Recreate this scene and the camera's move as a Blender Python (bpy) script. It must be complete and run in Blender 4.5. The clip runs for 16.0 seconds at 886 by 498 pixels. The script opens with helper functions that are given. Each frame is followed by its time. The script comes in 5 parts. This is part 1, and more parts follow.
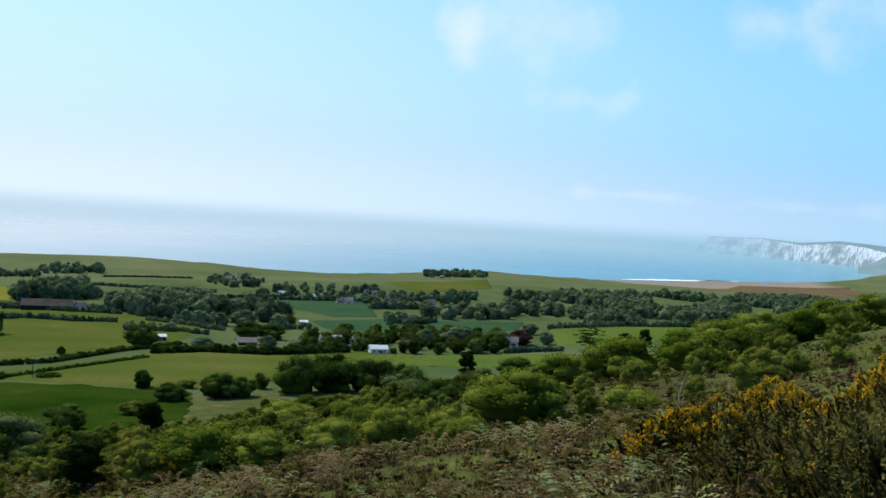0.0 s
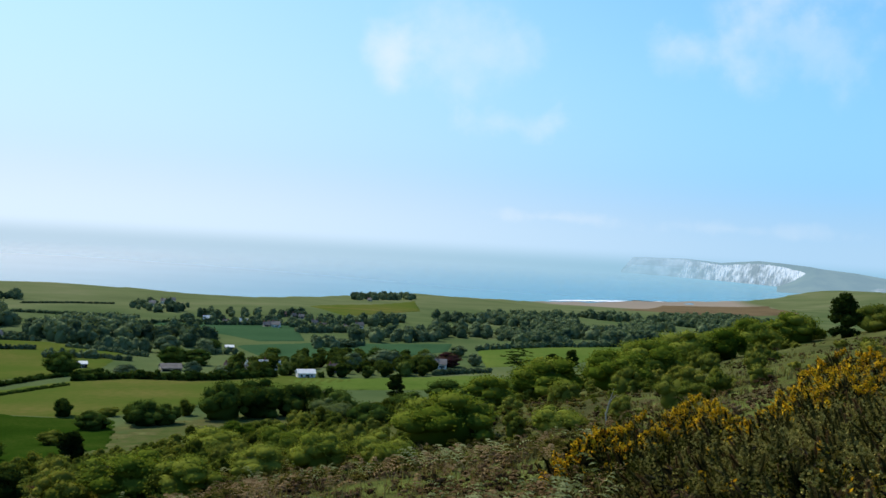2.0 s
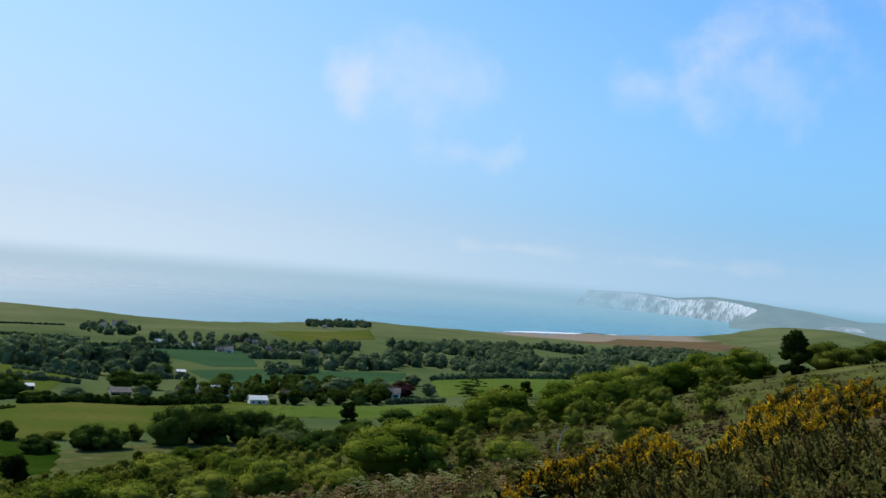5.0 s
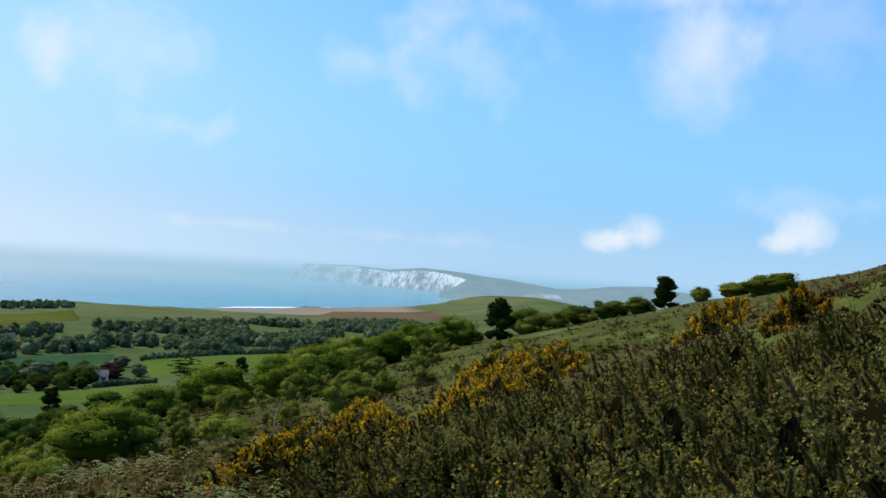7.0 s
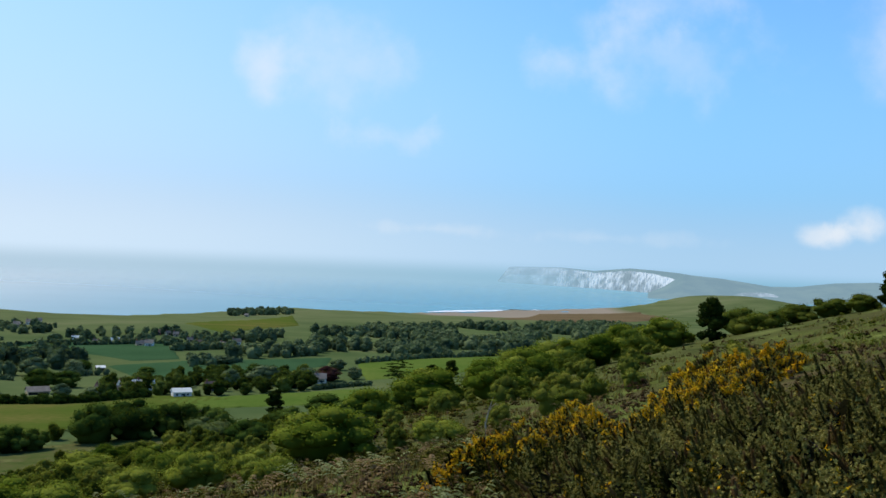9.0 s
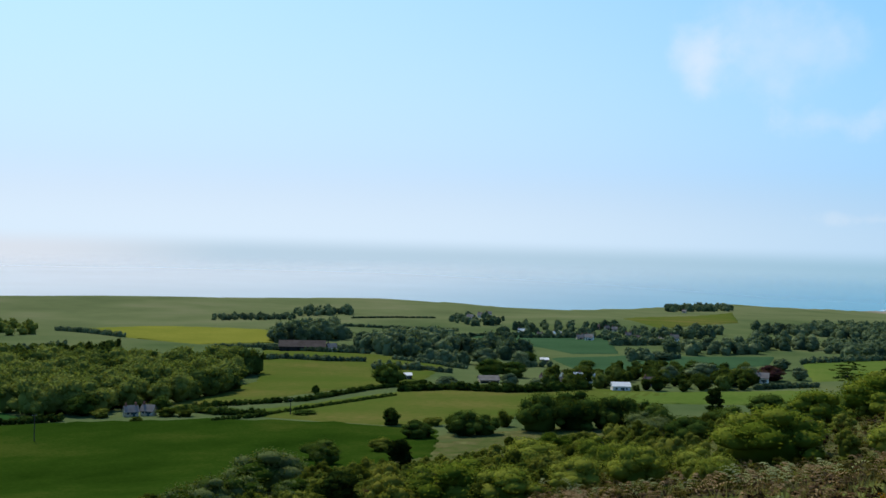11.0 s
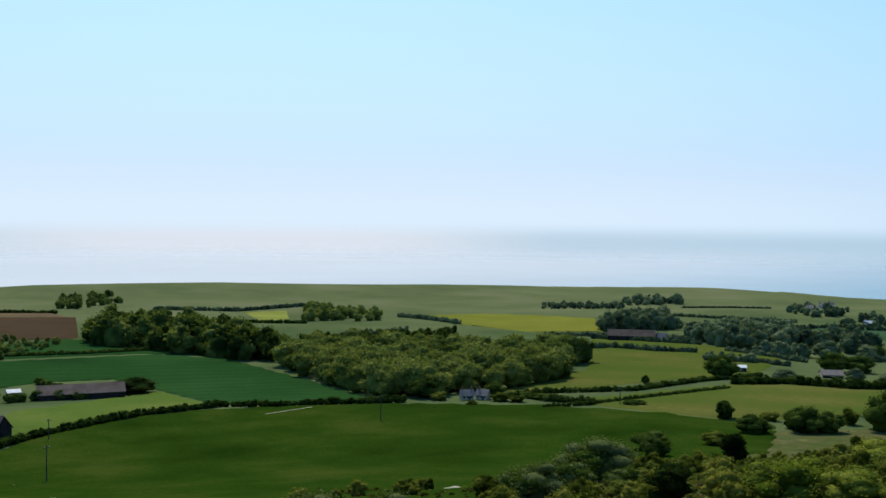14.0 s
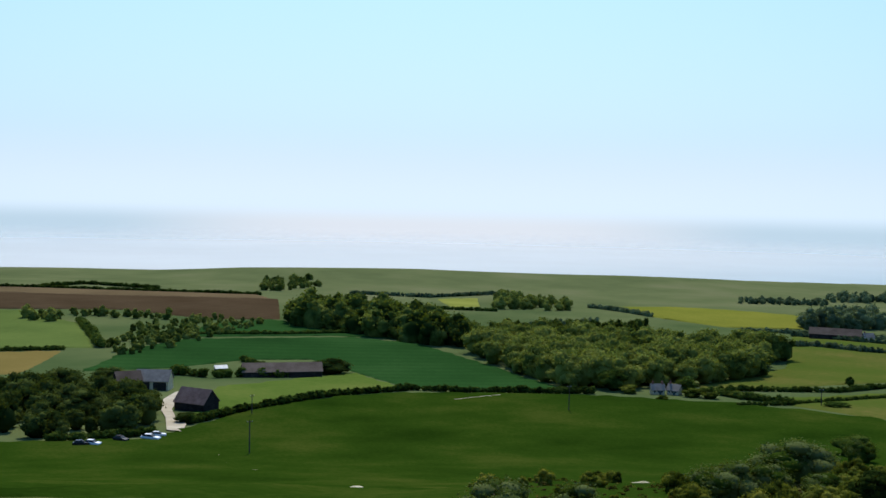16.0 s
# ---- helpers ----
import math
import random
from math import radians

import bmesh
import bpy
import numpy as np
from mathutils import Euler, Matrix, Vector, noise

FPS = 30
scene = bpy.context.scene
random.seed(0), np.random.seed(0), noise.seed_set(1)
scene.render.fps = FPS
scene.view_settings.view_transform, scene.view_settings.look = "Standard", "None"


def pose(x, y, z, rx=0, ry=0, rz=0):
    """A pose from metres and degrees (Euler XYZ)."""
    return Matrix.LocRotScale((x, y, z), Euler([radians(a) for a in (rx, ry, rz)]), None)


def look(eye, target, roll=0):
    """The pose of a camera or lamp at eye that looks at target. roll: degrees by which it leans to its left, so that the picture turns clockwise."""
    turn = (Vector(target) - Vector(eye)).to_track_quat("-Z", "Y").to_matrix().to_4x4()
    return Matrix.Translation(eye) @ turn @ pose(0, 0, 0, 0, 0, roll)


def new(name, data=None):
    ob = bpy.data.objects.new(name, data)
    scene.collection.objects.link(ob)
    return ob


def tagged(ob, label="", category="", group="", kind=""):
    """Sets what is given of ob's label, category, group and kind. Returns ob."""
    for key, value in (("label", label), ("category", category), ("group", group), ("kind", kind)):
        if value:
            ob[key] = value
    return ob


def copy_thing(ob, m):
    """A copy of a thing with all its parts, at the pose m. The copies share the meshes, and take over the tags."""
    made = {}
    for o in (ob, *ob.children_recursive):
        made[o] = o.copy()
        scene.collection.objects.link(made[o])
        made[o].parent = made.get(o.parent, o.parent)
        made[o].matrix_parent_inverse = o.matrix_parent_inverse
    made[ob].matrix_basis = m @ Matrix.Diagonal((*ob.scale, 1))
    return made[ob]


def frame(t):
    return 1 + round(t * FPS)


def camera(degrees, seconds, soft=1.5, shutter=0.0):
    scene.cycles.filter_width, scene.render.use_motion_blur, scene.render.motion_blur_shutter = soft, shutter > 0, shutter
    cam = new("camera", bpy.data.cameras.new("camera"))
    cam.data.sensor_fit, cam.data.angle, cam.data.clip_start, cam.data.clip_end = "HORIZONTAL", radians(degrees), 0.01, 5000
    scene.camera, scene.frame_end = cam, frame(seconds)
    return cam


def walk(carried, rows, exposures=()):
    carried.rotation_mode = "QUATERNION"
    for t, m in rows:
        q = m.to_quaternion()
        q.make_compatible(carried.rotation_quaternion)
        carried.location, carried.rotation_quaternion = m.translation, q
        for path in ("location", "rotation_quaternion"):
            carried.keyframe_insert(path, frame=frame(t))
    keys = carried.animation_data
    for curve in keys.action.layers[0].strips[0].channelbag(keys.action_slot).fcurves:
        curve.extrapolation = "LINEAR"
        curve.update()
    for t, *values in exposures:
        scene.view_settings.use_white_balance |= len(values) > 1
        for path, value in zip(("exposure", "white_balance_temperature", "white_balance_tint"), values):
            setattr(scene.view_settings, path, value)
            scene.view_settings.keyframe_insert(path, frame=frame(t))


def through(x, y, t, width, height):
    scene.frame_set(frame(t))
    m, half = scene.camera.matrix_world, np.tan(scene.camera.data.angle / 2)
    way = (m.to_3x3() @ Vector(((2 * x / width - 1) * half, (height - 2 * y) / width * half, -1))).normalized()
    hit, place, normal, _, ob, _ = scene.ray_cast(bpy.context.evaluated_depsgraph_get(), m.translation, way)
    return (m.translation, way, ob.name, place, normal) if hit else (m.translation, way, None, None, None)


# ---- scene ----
cam = camera(46.0, 16.0)
# seconds, yaw (plus: to the left), pitch, roll of a phone held out and turned on the spot
ROWS = [
    (0.0, 8.27, -2.27, -3.71),
    (0.5, 9.31, -3.57, -4.47),
    (1.0, 5.85, -1.07, -4.05),
    (1.5, 6.00, -1.89, -3.13),
    (2.0, 4.28, -0.79, -3.40),
    (2.5, 3.23, 0.98, -3.92),
    (3.0, 5.34, 1.31, -5.17),
    (3.2, 5.76, 1.08, -5.30),
    (5.3, 0.76, 1.00, -4.20),
    (5.5, -0.36, 1.03, -3.74),
    (6.0, -7.04, 2.39, -3.55),
    (6.5, -10.01, 0.44, -3.99),
    (7.0, -13.67, 0.71, -3.86),
    (7.5, -13.34, -0.04, -3.97),
    (8.0, -12.93, 0.58, -4.19),
    (8.5, -9.68, 0.98, -3.67),
    (9.0, -2.42, 0.22, -2.42),
    (9.5, 3.52, 0.20, -2.14),
    (10.0, 10.93, 0.25, -1.89),
    (10.2, 13.73, 0.35, -1.82),
    (12.3, 28.68, -2.59, -0.92),
    (12.5, 30.33, -1.54, -1.11),
    (13.0, 35.82, -2.03, -1.86),
    (13.5, 37.72, -1.34, -1.72),
    (14.0, 39.06, -1.77, -0.56),
    (14.5, 43.22, -2.49, -1.26),
    (15.0, 48.06, -3.48, -0.45),
    (15.3, 46.40, 1.20, -2.00),
    (15.5, 48.77, -1.63, -1.81),
    (15.8, 49.20, -2.95, -1.00),
    (16.0, 49.55, -2.52, -1.23),
]
EXPOSURES = [(0.0, 0.1), (0.5, 0.18), (1.5, 0.14), (2.0, 0.06), (3.0, -0.12), (5.5, -0.16), (6.0, -0.12), (6.5, -0.16), (7.0, 0.02), (8.0, 0.2), (8.5, 0.16), (9.0, -0.06), (9.5, -0.02), (10.0, -0.1),
             (12.5, 0.05), (13.0, -0.05), (14.0, -0.03), (15.1, 0.0), (15.3, -0.22), (15.4, -0.3), (15.5, -0.45), (15.7, -0.45), (15.8, -0.2), (16.0, 0.03)]
COOLER = {15.3: 6100, 15.4: 6000, 15.5: 5850, 15.7: 5850, 15.8: 6200}        # the white balance wavers with the exposure there
REACH = 0.12
walk(cam, [(t, pose(-REACH * math.sin(radians(yaw)), REACH * math.cos(radians(yaw)), 125.0, 90 + pitch, roll, yaw)) for t, yaw, pitch, roll in ROWS],
     [(t, stops, COOLER.get(t, 6500), 10) for t, stops in EXPOSURES])

# ---- sky, sun and haze ----
SUN_YAW, SUN_UP = 50.0, 50.0        # degrees to the left of straight ahead, and above the horizon
SUN_DIR = Vector((-math.sin(radians(SUN_YAW)) * math.cos(radians(SUN_UP)), math.cos(radians(SUN_YAW)) * math.cos(radians(SUN_UP)), math.sin(radians(SUN_UP))))
sun = new("sun", bpy.data.lights.new("sun", "SUN"))
sun.data.energy, sun.data.angle, sun.data.color = 4.0, radians(0.6), (1.0, 0.92, 0.78)
sun.matrix_world = look(SUN_DIR * 200, (0, 0, 0))

world = bpy.data.worlds.new("sky")
scene.world = world
world.use_nodes = True
WN, WL = world.node_tree.nodes, world.node_tree.links
WN.clear()


def wnode(kind, **values):
    n = WN.new(kind)
    for k, v in values.items():
        setattr(n, k, v)
    return n


def wmath(op, a, b=None, c=None, clamp=False):
    n = wnode("ShaderNodeMath", operation=op, use_clamp=clamp)
    for i, v in enumerate((a, b, c)):
        if v is None:
            continue
        if isinstance(v, (int, float)):
            n.inputs[i].default_value = v
        else:
            WL.new(v, n.inputs[i])
    return n.outputs[0]


def wmix(fac, a, b):
    n = wnode("ShaderNodeMix", data_type="RGBA")
    for sock, v in ((n.inputs[0], fac), (n.inputs[6], a), (n.inputs[7], b)):
        if isinstance(v, (int, float)):
            sock.default_value = v
        elif isinstance(v, tuple):
            sock.default_value = (*v, 1)
        else:
            WL.new(v, sock)
    return n.outputs[2]


def wdot(vec, d):
    n = wnode("ShaderNodeVectorMath", operation="DOT_PRODUCT")
    WL.new(vec, n.inputs[0])
    n.inputs[1].default_value = d
    return n.outputs["Value"]


def wrange(v, a, b, lo=0.0, hi=1.0):
    n = wnode("ShaderNodeMapRange", interpolation_type="SMOOTHSTEP")
    WL.new(v, n.inputs[0])
    for i, q in enumerate((a, b, lo, hi)):
        n.inputs[1 + i].default_value = q
    return n.outputs[0]


SKY_STRENGTH = 0.10
sky = wnode("ShaderNodeTexSky", sky_type="NISHITA", sun_disc=False)
sky.sun_elevation, sky.sun_rotation = radians(SUN_UP), radians(-SUN_YAW)
sky.air_density, sky.dust_density, sky.ozone_density, sky.altitude = 1.0, 1.2, 1.5, 120
coords = wnode("ShaderNodeTexCoord").outputs["Generated"]
up = wnode("ShaderNodeSeparateXYZ")
WL.new(coords, up.inputs[0])
upz = up.outputs[2]
sunward = wdot(coords, (-math.sin(radians(SUN_YAW)), math.cos(radians(SUN_YAW)), 0))

# the sea haze: thick at the horizon, thinner and bluer away from the sun
side = wrange(sunward, 0.35, 1.05)
haze_colour = wmix(side, (2.9, 6.0, 9.7), (6.3, 7.8, 9.9))
haze_top = wmath("MULTIPLY_ADD", side, 0.25, 0.34)
haze = wmath("SUBTRACT", 1.0, wmath("DIVIDE", upz, haze_top), clamp=True)
haze = wmath("POWER", haze, 1.2)
sky_tint = wnode("ShaderNodeMix", data_type="RGBA", blend_type="MULTIPLY")
sky_tint.inputs[0].default_value = 1.0
WL.new(sky.outputs[0], sky_tint.inputs[6])
sky_tint.inputs[7].default_value = (0.80, 1.47, 2.15, 1)
colour = wmix(haze, sky_tint.outputs[2], haze_colour)
low_haze = wrange(upz, 0.075, 0.0)
colour = wmix(low_haze, colour, wmix(side, (4.2, 6.6, 9.0), (7.3, 8.8, 10.3)))

# clouds: yaw, height, half width, half height (degrees), thickness, wispiness
CLOUDS = [
    (7.6, 9.7, 1.7, 1.7, 0.66, 0.6), (4.0, 10.2, 4.5, 2.4, 0.42, 0.9), (0.9, 6.2, 2.8, 1.0, 0.34, 0.8),
    (-8.5, 10.4, 2.6, 1.3, 0.36, 0.95), (-13.5, 11.2, 5.0, 2.6, 0.34, 1.0), (-14.5, 13.5, 3.5, 1.8, 0.32, 1.0),
    (-27.0, 12.0, 2.9, 3.6, 0.88, 0.5), (-25.5, 15.5, 6.0, 1.6, 0.75, 0.7), (-33.0, 13.0, 4.5, 3.0, 0.30, 0.9),
    (-22.1, 1.75, 1.1, 0.65, 0.80, 0.6), (-24.4, 2.1, 1.6, 1.0, 0.92, 0.5), (-23.2, 1.8, 1.0, 0.7, 0.9, 0.5), (-32.7, 2.7, 1.9, 1.15, 0.92, 0.5), (-31.5, 2.2, 1.0, 0.7, 0.8, 0.5),
    (-2.0, 1.3, 5.0, 0.45, 0.30, 0.9), (-11.0, 1.2, 5.0, 0.5, 0.22, 0.9), (-33.0, 4.2, 5.0, 1.2, 0.22, 0.8),
]
curl = wnode("ShaderNodeTexNoise")
curl.inputs["Scale"].default_value, curl.inputs["Detail"].default_value, curl.inputs["Roughness"].default_value = 24.0, 7.0, 0.55
WL.new(coords, curl.inputs["Vector"])
for yaw, lift, half_w, half_h, thick, wisp in CLOUDS:
    a, e = radians(yaw), radians(lift)
    right = (math.cos(a), math.sin(a), 0)
    tall = (math.sin(a) * math.sin(e), -math.cos(a) * math.sin(e), math.cos(e))
    px = wmath("MULTIPLY", wdot(coords, right), 1 / math.sin(radians(half_w)))
    pz = wmath("MULTIPLY", wdot(coords, tall), 1 / math.sin(radians(half_h)))
    far = wmath("SQRT", wmath("ADD", wmath("MULTIPLY", px, px), wmath("MULTIPLY", pz, pz)))
    ragged = wmath("MULTIPLY_ADD", wmath("SUBTRACT", curl.outputs[0], 0.5), 2.6 * (wisp if half_h > 1.2 else wisp + 0.3), far)
    mask = wmath("MULTIPLY", wrange(ragged, 1.4 if half_h > 1.2 else 1.1, -0.15 if half_h > 1.2 else 0.0), thick * 0.82)
    front = wrange(wdot(coords, (-math.sin(a), math.cos(a), 0)), 0.2, 0.4)
    colour = wmix(wmath("MULTIPLY", mask, front), colour, (8.5, 9.1, 9.8))

# below the horizon the backdrop colour paints far hazy water, whitened sunward as glitter
glitter = wrange(sunward, 0.95, 1.0)
under = wrange(upz, -0.003, -0.022)
colour = wmix(under, colour, wmix(glitter, wmix(side, (2.5, 5.1, 6.9), (5.4, 6.9, 8.25)), (7.4, 8.0, 8.9)))
back = wnode("ShaderNodeBackground")
back.inputs[1].default_value = SKY_STRENGTH
WL.new(colour, back.inputs[0])
WL.new(back.outputs[0], wnode("ShaderNodeOutputWorld").inputs[0])

# ---- materials ----
def material(name):
    m = bpy.data.materials.new(name)
    m.use_nodes = True
    m.node_tree.nodes.clear()
    return m, m.node_tree.nodes, m.node_tree.links


def ramp(N, fac, L, stops):
    r = N.new("ShaderNodeValToRGB")
    while len(r.color_ramp.elements) < len(stops):
        r.color_ramp.elements.new(0.5)
    for e, (at, c) in zip(r.color_ramp.elements, stops):
        e.position, e.color = at, (*c, 1)
    L.new(fac, r.inputs[0])
    return r.outputs[0]


def noise_tex(N, L, vec, scale, detail=4.0, rough=0.55):
    n = N.new("ShaderNodeTexNoise")
    n.inputs["Scale"].default_value, n.inputs["Detail"].default_value, n.inputs["Roughness"].default_value = scale, detail, rough
    L.new(vec, n.inputs["Vector"])
    return n.outputs[0]


def mixed(N, L, fac, a, b, kind="MIX"):
    m = N.new("ShaderNodeMix")
    m.data_type, m.blend_type = "RGBA", kind
    for sock, v in ((m.inputs[0], fac), (m.inputs[6], a), (m.inputs[7], b)):
        if isinstance(v, (int, float)):
            sock.default_value = v
        elif isinstance(v, tuple):
            sock.default_value = (*v, 1)
        else:
            L.new(v, sock)
    return m.outputs[2]


def surface(name, dark, mid, light, broad=0.03, fine=1.5, rough=0.9, bump=0.15, rows=None, spec=0.0, metal=0.0, vary=0.0):
    """A plain procedural surface: broad stains, fine grain, relief and, for crops, drill rows (spacing, bearing, strength)."""
    m, N, L = material(name)
    pos = N.new("ShaderNodeNewGeometry").outputs["Position"] if not vary else N.new("ShaderNodeTexCoord").outputs["Object"]
    big = noise_tex(N, L, pos, broad, 5)
    small = noise_tex(N, L, pos, fine, 6, 0.65)
    f = N.new("ShaderNodeMath")
    f.operation = "MULTIPLY_ADD"
    L.new(small, f.inputs[0])
    f.inputs[1].default_value = 0.45
    half = N.new("ShaderNodeMath")
    half.operation = "MULTIPLY_ADD"
    L.new(big, half.inputs[0])
    half.inputs[1].default_value, half.inputs[2].default_value = 0.9, -0.18
    L.new(half.outputs[0], f.inputs[2])
    col = ramp(N, f.outputs[0], L, [(0.25, dark), (0.5, mid), (0.75, light)])
    if rows:
        gap, bearing, strength = rows
        turn = N.new("ShaderNodeMapping")
        turn.inputs["Rotation"].default_value = (0, 0, radians(bearing))
        L.new(pos, turn.inputs[0])
        w = N.new("ShaderNodeTexWave")
        w.inputs["Scale"].default_value, w.inputs["Distortion"].default_value = 0.314 / gap, 1.2
        w.inputs["Detail"].default_value = 2
        L.new(turn.outputs[0], w.inputs[0])
        fade = N.new("ShaderNodeMath")
        fade.operation = "MULTIPLY"
        L.new(w.outputs["Fac"], fade.inputs[0])
        fade.inputs[1].default_value = strength
        col = mixed(N, L, fade.outputs[0], col, dark)
    if vary:
        hsv = N.new("ShaderNodeHueSaturation")
        info = N.new("ShaderNodeObjectInfo").outputs["Random"]
        mr = N.new("ShaderNodeMapRange")
        L.new(info, mr.inputs[0])
        mr.inputs[3].default_value, mr.inputs[4].default_value = 1 - vary, 1 + vary
        L.new(mr.outputs[0], hsv.inputs["Value"])
        L.new(col, hsv.inputs["Color"])
        col = hsv.outputs[0]
    b = N.new("ShaderNodeBsdfPrincipled")
    L.new(col, b.inputs["Base Color"])
    b.inputs["Roughness"].default_value, b.inputs["Metallic"].default_value = rough, metal
    b.inputs["Specular IOR Level"].default_value = spec
    if bump:
        bp = N.new("ShaderNodeBump")
        bp.inputs["Strength"].default_value, bp.inputs["Distance"].default_value = min(1, bump * 2), bump
        L.new(small, bp.inputs["Height"])
        L.new(bp.outputs[0], b.inputs["Normal"])
    L.new(b.outputs[0], N.new("ShaderNodeOutputMaterial").inputs[0])
    return m


def leaves(name, dark, mid, light, through=0.35, spread=0.5, base=0.0):
    """Foliage: every leaf clump has its own tone, and light comes through it."""
    m, N, L = material(name)
    geo = N.new("ShaderNodeNewGeometry")
    info = N.new("ShaderNodeObjectInfo").outputs["Random"]
    big = noise_tex(N, L, geo.outputs["Position"], 0.11, 2)
    s = N.new("ShaderNodeMath")
    s.operation = "MULTIPLY_ADD"
    L.new(geo.outputs["Random Per Island"], s.inputs[0])
    s.inputs[1].default_value = spread
    t = N.new("ShaderNodeMath")
    t.operation = "MULTIPLY_ADD"
    L.new(big, t.inputs[0])
    t.inputs[1].default_value, t.inputs[2].default_value = 1.5, -0.75
    u = N.new("ShaderNodeMath")
    u.operation = "MULTIPLY_ADD"
    L.new(info, u.inputs[0])
    u.inputs[1].default_value = 0.5
    L.new(t.outputs[0], u.inputs[2])
    tone = N.new("ShaderNodeAttribute")
    tone.attribute_name = "tone"
    own = N.new("ShaderNodeMath")
    L.new(tone.outputs["Fac"], own.inputs[0])
    own.inputs[1].default_value = base
    both = N.new("ShaderNodeMath")
    L.new(own.outputs[0], both.inputs[0])
    L.new(u.outputs[0], both.inputs[1])
    L.new(both.outputs[0], s.inputs[2])
    col = ramp(N, s.outputs[0], L, [(0.15, dark), (0.45, mid), (0.85, light)])
    d = N.new("ShaderNodeBsdfPrincipled")
    L.new(col, d.inputs["Base Color"])
    d.inputs["Roughness"].default_value, d.inputs["Specular IOR Level"].default_value = 0.8, 0.0
    tr = N.new("ShaderNodeBsdfTranslucent")
    L.new(mixed(N, L, 0.5, col, (0.16, 0.19, 0.01), "MIX"), tr.inputs[0])
    mx = N.new("ShaderNodeMixShader")
    mx.inputs[0].default_value = through
    L.new(d.outputs[0], mx.inputs[1])
    L.new(tr.outputs[0], mx.inputs[2])
    L.new(mx.outputs[0], N.new("ShaderNodeOutputMaterial").inputs[0])
    return m


FIELD_MATS = {
    "pasture": surface("pasture_grass", (0.009, 0.024, 0.002), (0.020, 0.043, 0.004), (0.048, 0.062, 0.009), 0.03, 0.9, bump=0.25),
    "crop_dark": surface("young_barley", (0.012, 0.038, 0.009), (0.019, 0.058, 0.013), (0.030, 0.076, 0.019), 0.014, 0.5, bump=0.2, rows=(12, 35, 0.3)),
    # the distant crop carries the haze before it in its green
    "crop_far": surface("hazed_crop", (0.026, 0.058, 0.024), (0.038, 0.080, 0.032), (0.056, 0.100, 0.044), 0.012, 0.4, bump=0.2),
    "meadow": surface("meadow_grass", (0.054, 0.090, 0.014), (0.078, 0.118, 0.020), (0.120, 0.140, 0.030), 0.02, 0.4, bump=0.2),
    "meadow_pale": surface("mown_meadow", (0.066, 0.096, 0.023), (0.092, 0.128, 0.030), (0.119, 0.154, 0.037), 0.015, 0.4, bump=0.15),
    "meadow_tan": surface("dry_meadow", (0.054, 0.088, 0.012), (0.084, 0.098, 0.018), (0.150, 0.116, 0.034), 0.012, 0.3, bump=0.2, rows=(42, 68, 0.45)),
    "plough_dark": surface("ploughed_soil", (0.050, 0.032, 0.016), (0.066, 0.044, 0.023), (0.086, 0.058, 0.031), 0.02, 0.5, bump=0.3, rows=(8, 60, 0.3)),
    "plough_pale": surface("harrowed_soil", (0.099, 0.070, 0.035), (0.132, 0.093, 0.046), (0.165, 0.115, 0.060), 0.015, 0.4, bump=0.2),
    "stubble": surface("stubble_straw", (0.132, 0.102, 0.028), (0.172, 0.128, 0.037), (0.211, 0.160, 0.051), 0.02, 0.5, bump=0.2, rows=(5, 20, 0.3)),
    "mustard": surface("rape_in_flower", (0.10, 0.12, 0.018), (0.15, 0.155, 0.022), (0.20, 0.19, 0.03), 0.014, 0.4, bump=0.2),
    "mustard_pale": surface("buttercup_paddock", (0.145, 0.160, 0.028), (0.198, 0.211, 0.042), (0.238, 0.243, 0.055), 0.02, 0.4, bump=0.2),
}
BROADLEAF = leaves("broadleaf", (0.020, 0.037, 0.008), (0.076, 0.106, 0.021), (0.215, 0.235, 0.048), spread=0.22, base=0.10)
DARKLEAF = leaves("dark_leaf", (0.014, 0.030, 0.006), (0.036, 0.064, 0.011), (0.085, 0.118, 0.020), 0.25, spread=0.35, base=0.12)
# leaves far off: greyer and bluer, with distance haze mixed into the colour
HAZEDLEAF = leaves("hazed_leaf", (0.040, 0.064, 0.034), (0.100, 0.135, 0.062), (0.180, 0.212, 0.092), 0.25, spread=0.22, base=0.16)
YARDLEAF = leaves("farmyard_leaf", (0.010, 0.020, 0.005), (0.026, 0.043, 0.010), (0.080, 0.100, 0.024), 0.25, spread=0.35, base=0.1)
BARK = surface("bark", (0.05, 0.04, 0.03), (0.09, 0.075, 0.055), (0.14, 0.12, 0.09), 0.5, 8, bump=0.05, vary=0.15)
# ---- the lie of the land: metres, sea level at z = 0, the eye over x = y = 0 ----
EYE = 125.0
ALONG, INLAND = (0.630, 0.776), (0.776, -0.630)      # unit vectors along the coast and away from the sea


def coast_frame(x, y):
    """Metres along the coast and inland, both from the eye."""
    return x * ALONG[0] + y * ALONG[1], x * INLAND[0] + y * INLAND[1]


def ease(a, b, x):
    s = np.clip((x - a) / (b - a), 0, 1)
    return s * s * (3 - 2 * s)


def shore(u):
    """The coastline: how far inland of the eye (minus: seaward) the water's edge lies."""
    return (-1275 + 100 * np.exp(-((u - 930) / 330) ** 2) + 70 * ease(2150, 2500, u) + 480 * ease(2680, 3300, u)
            + 10 * np.sin(u / 47.0) + 6 * np.sin(u / 19.0 + 1))


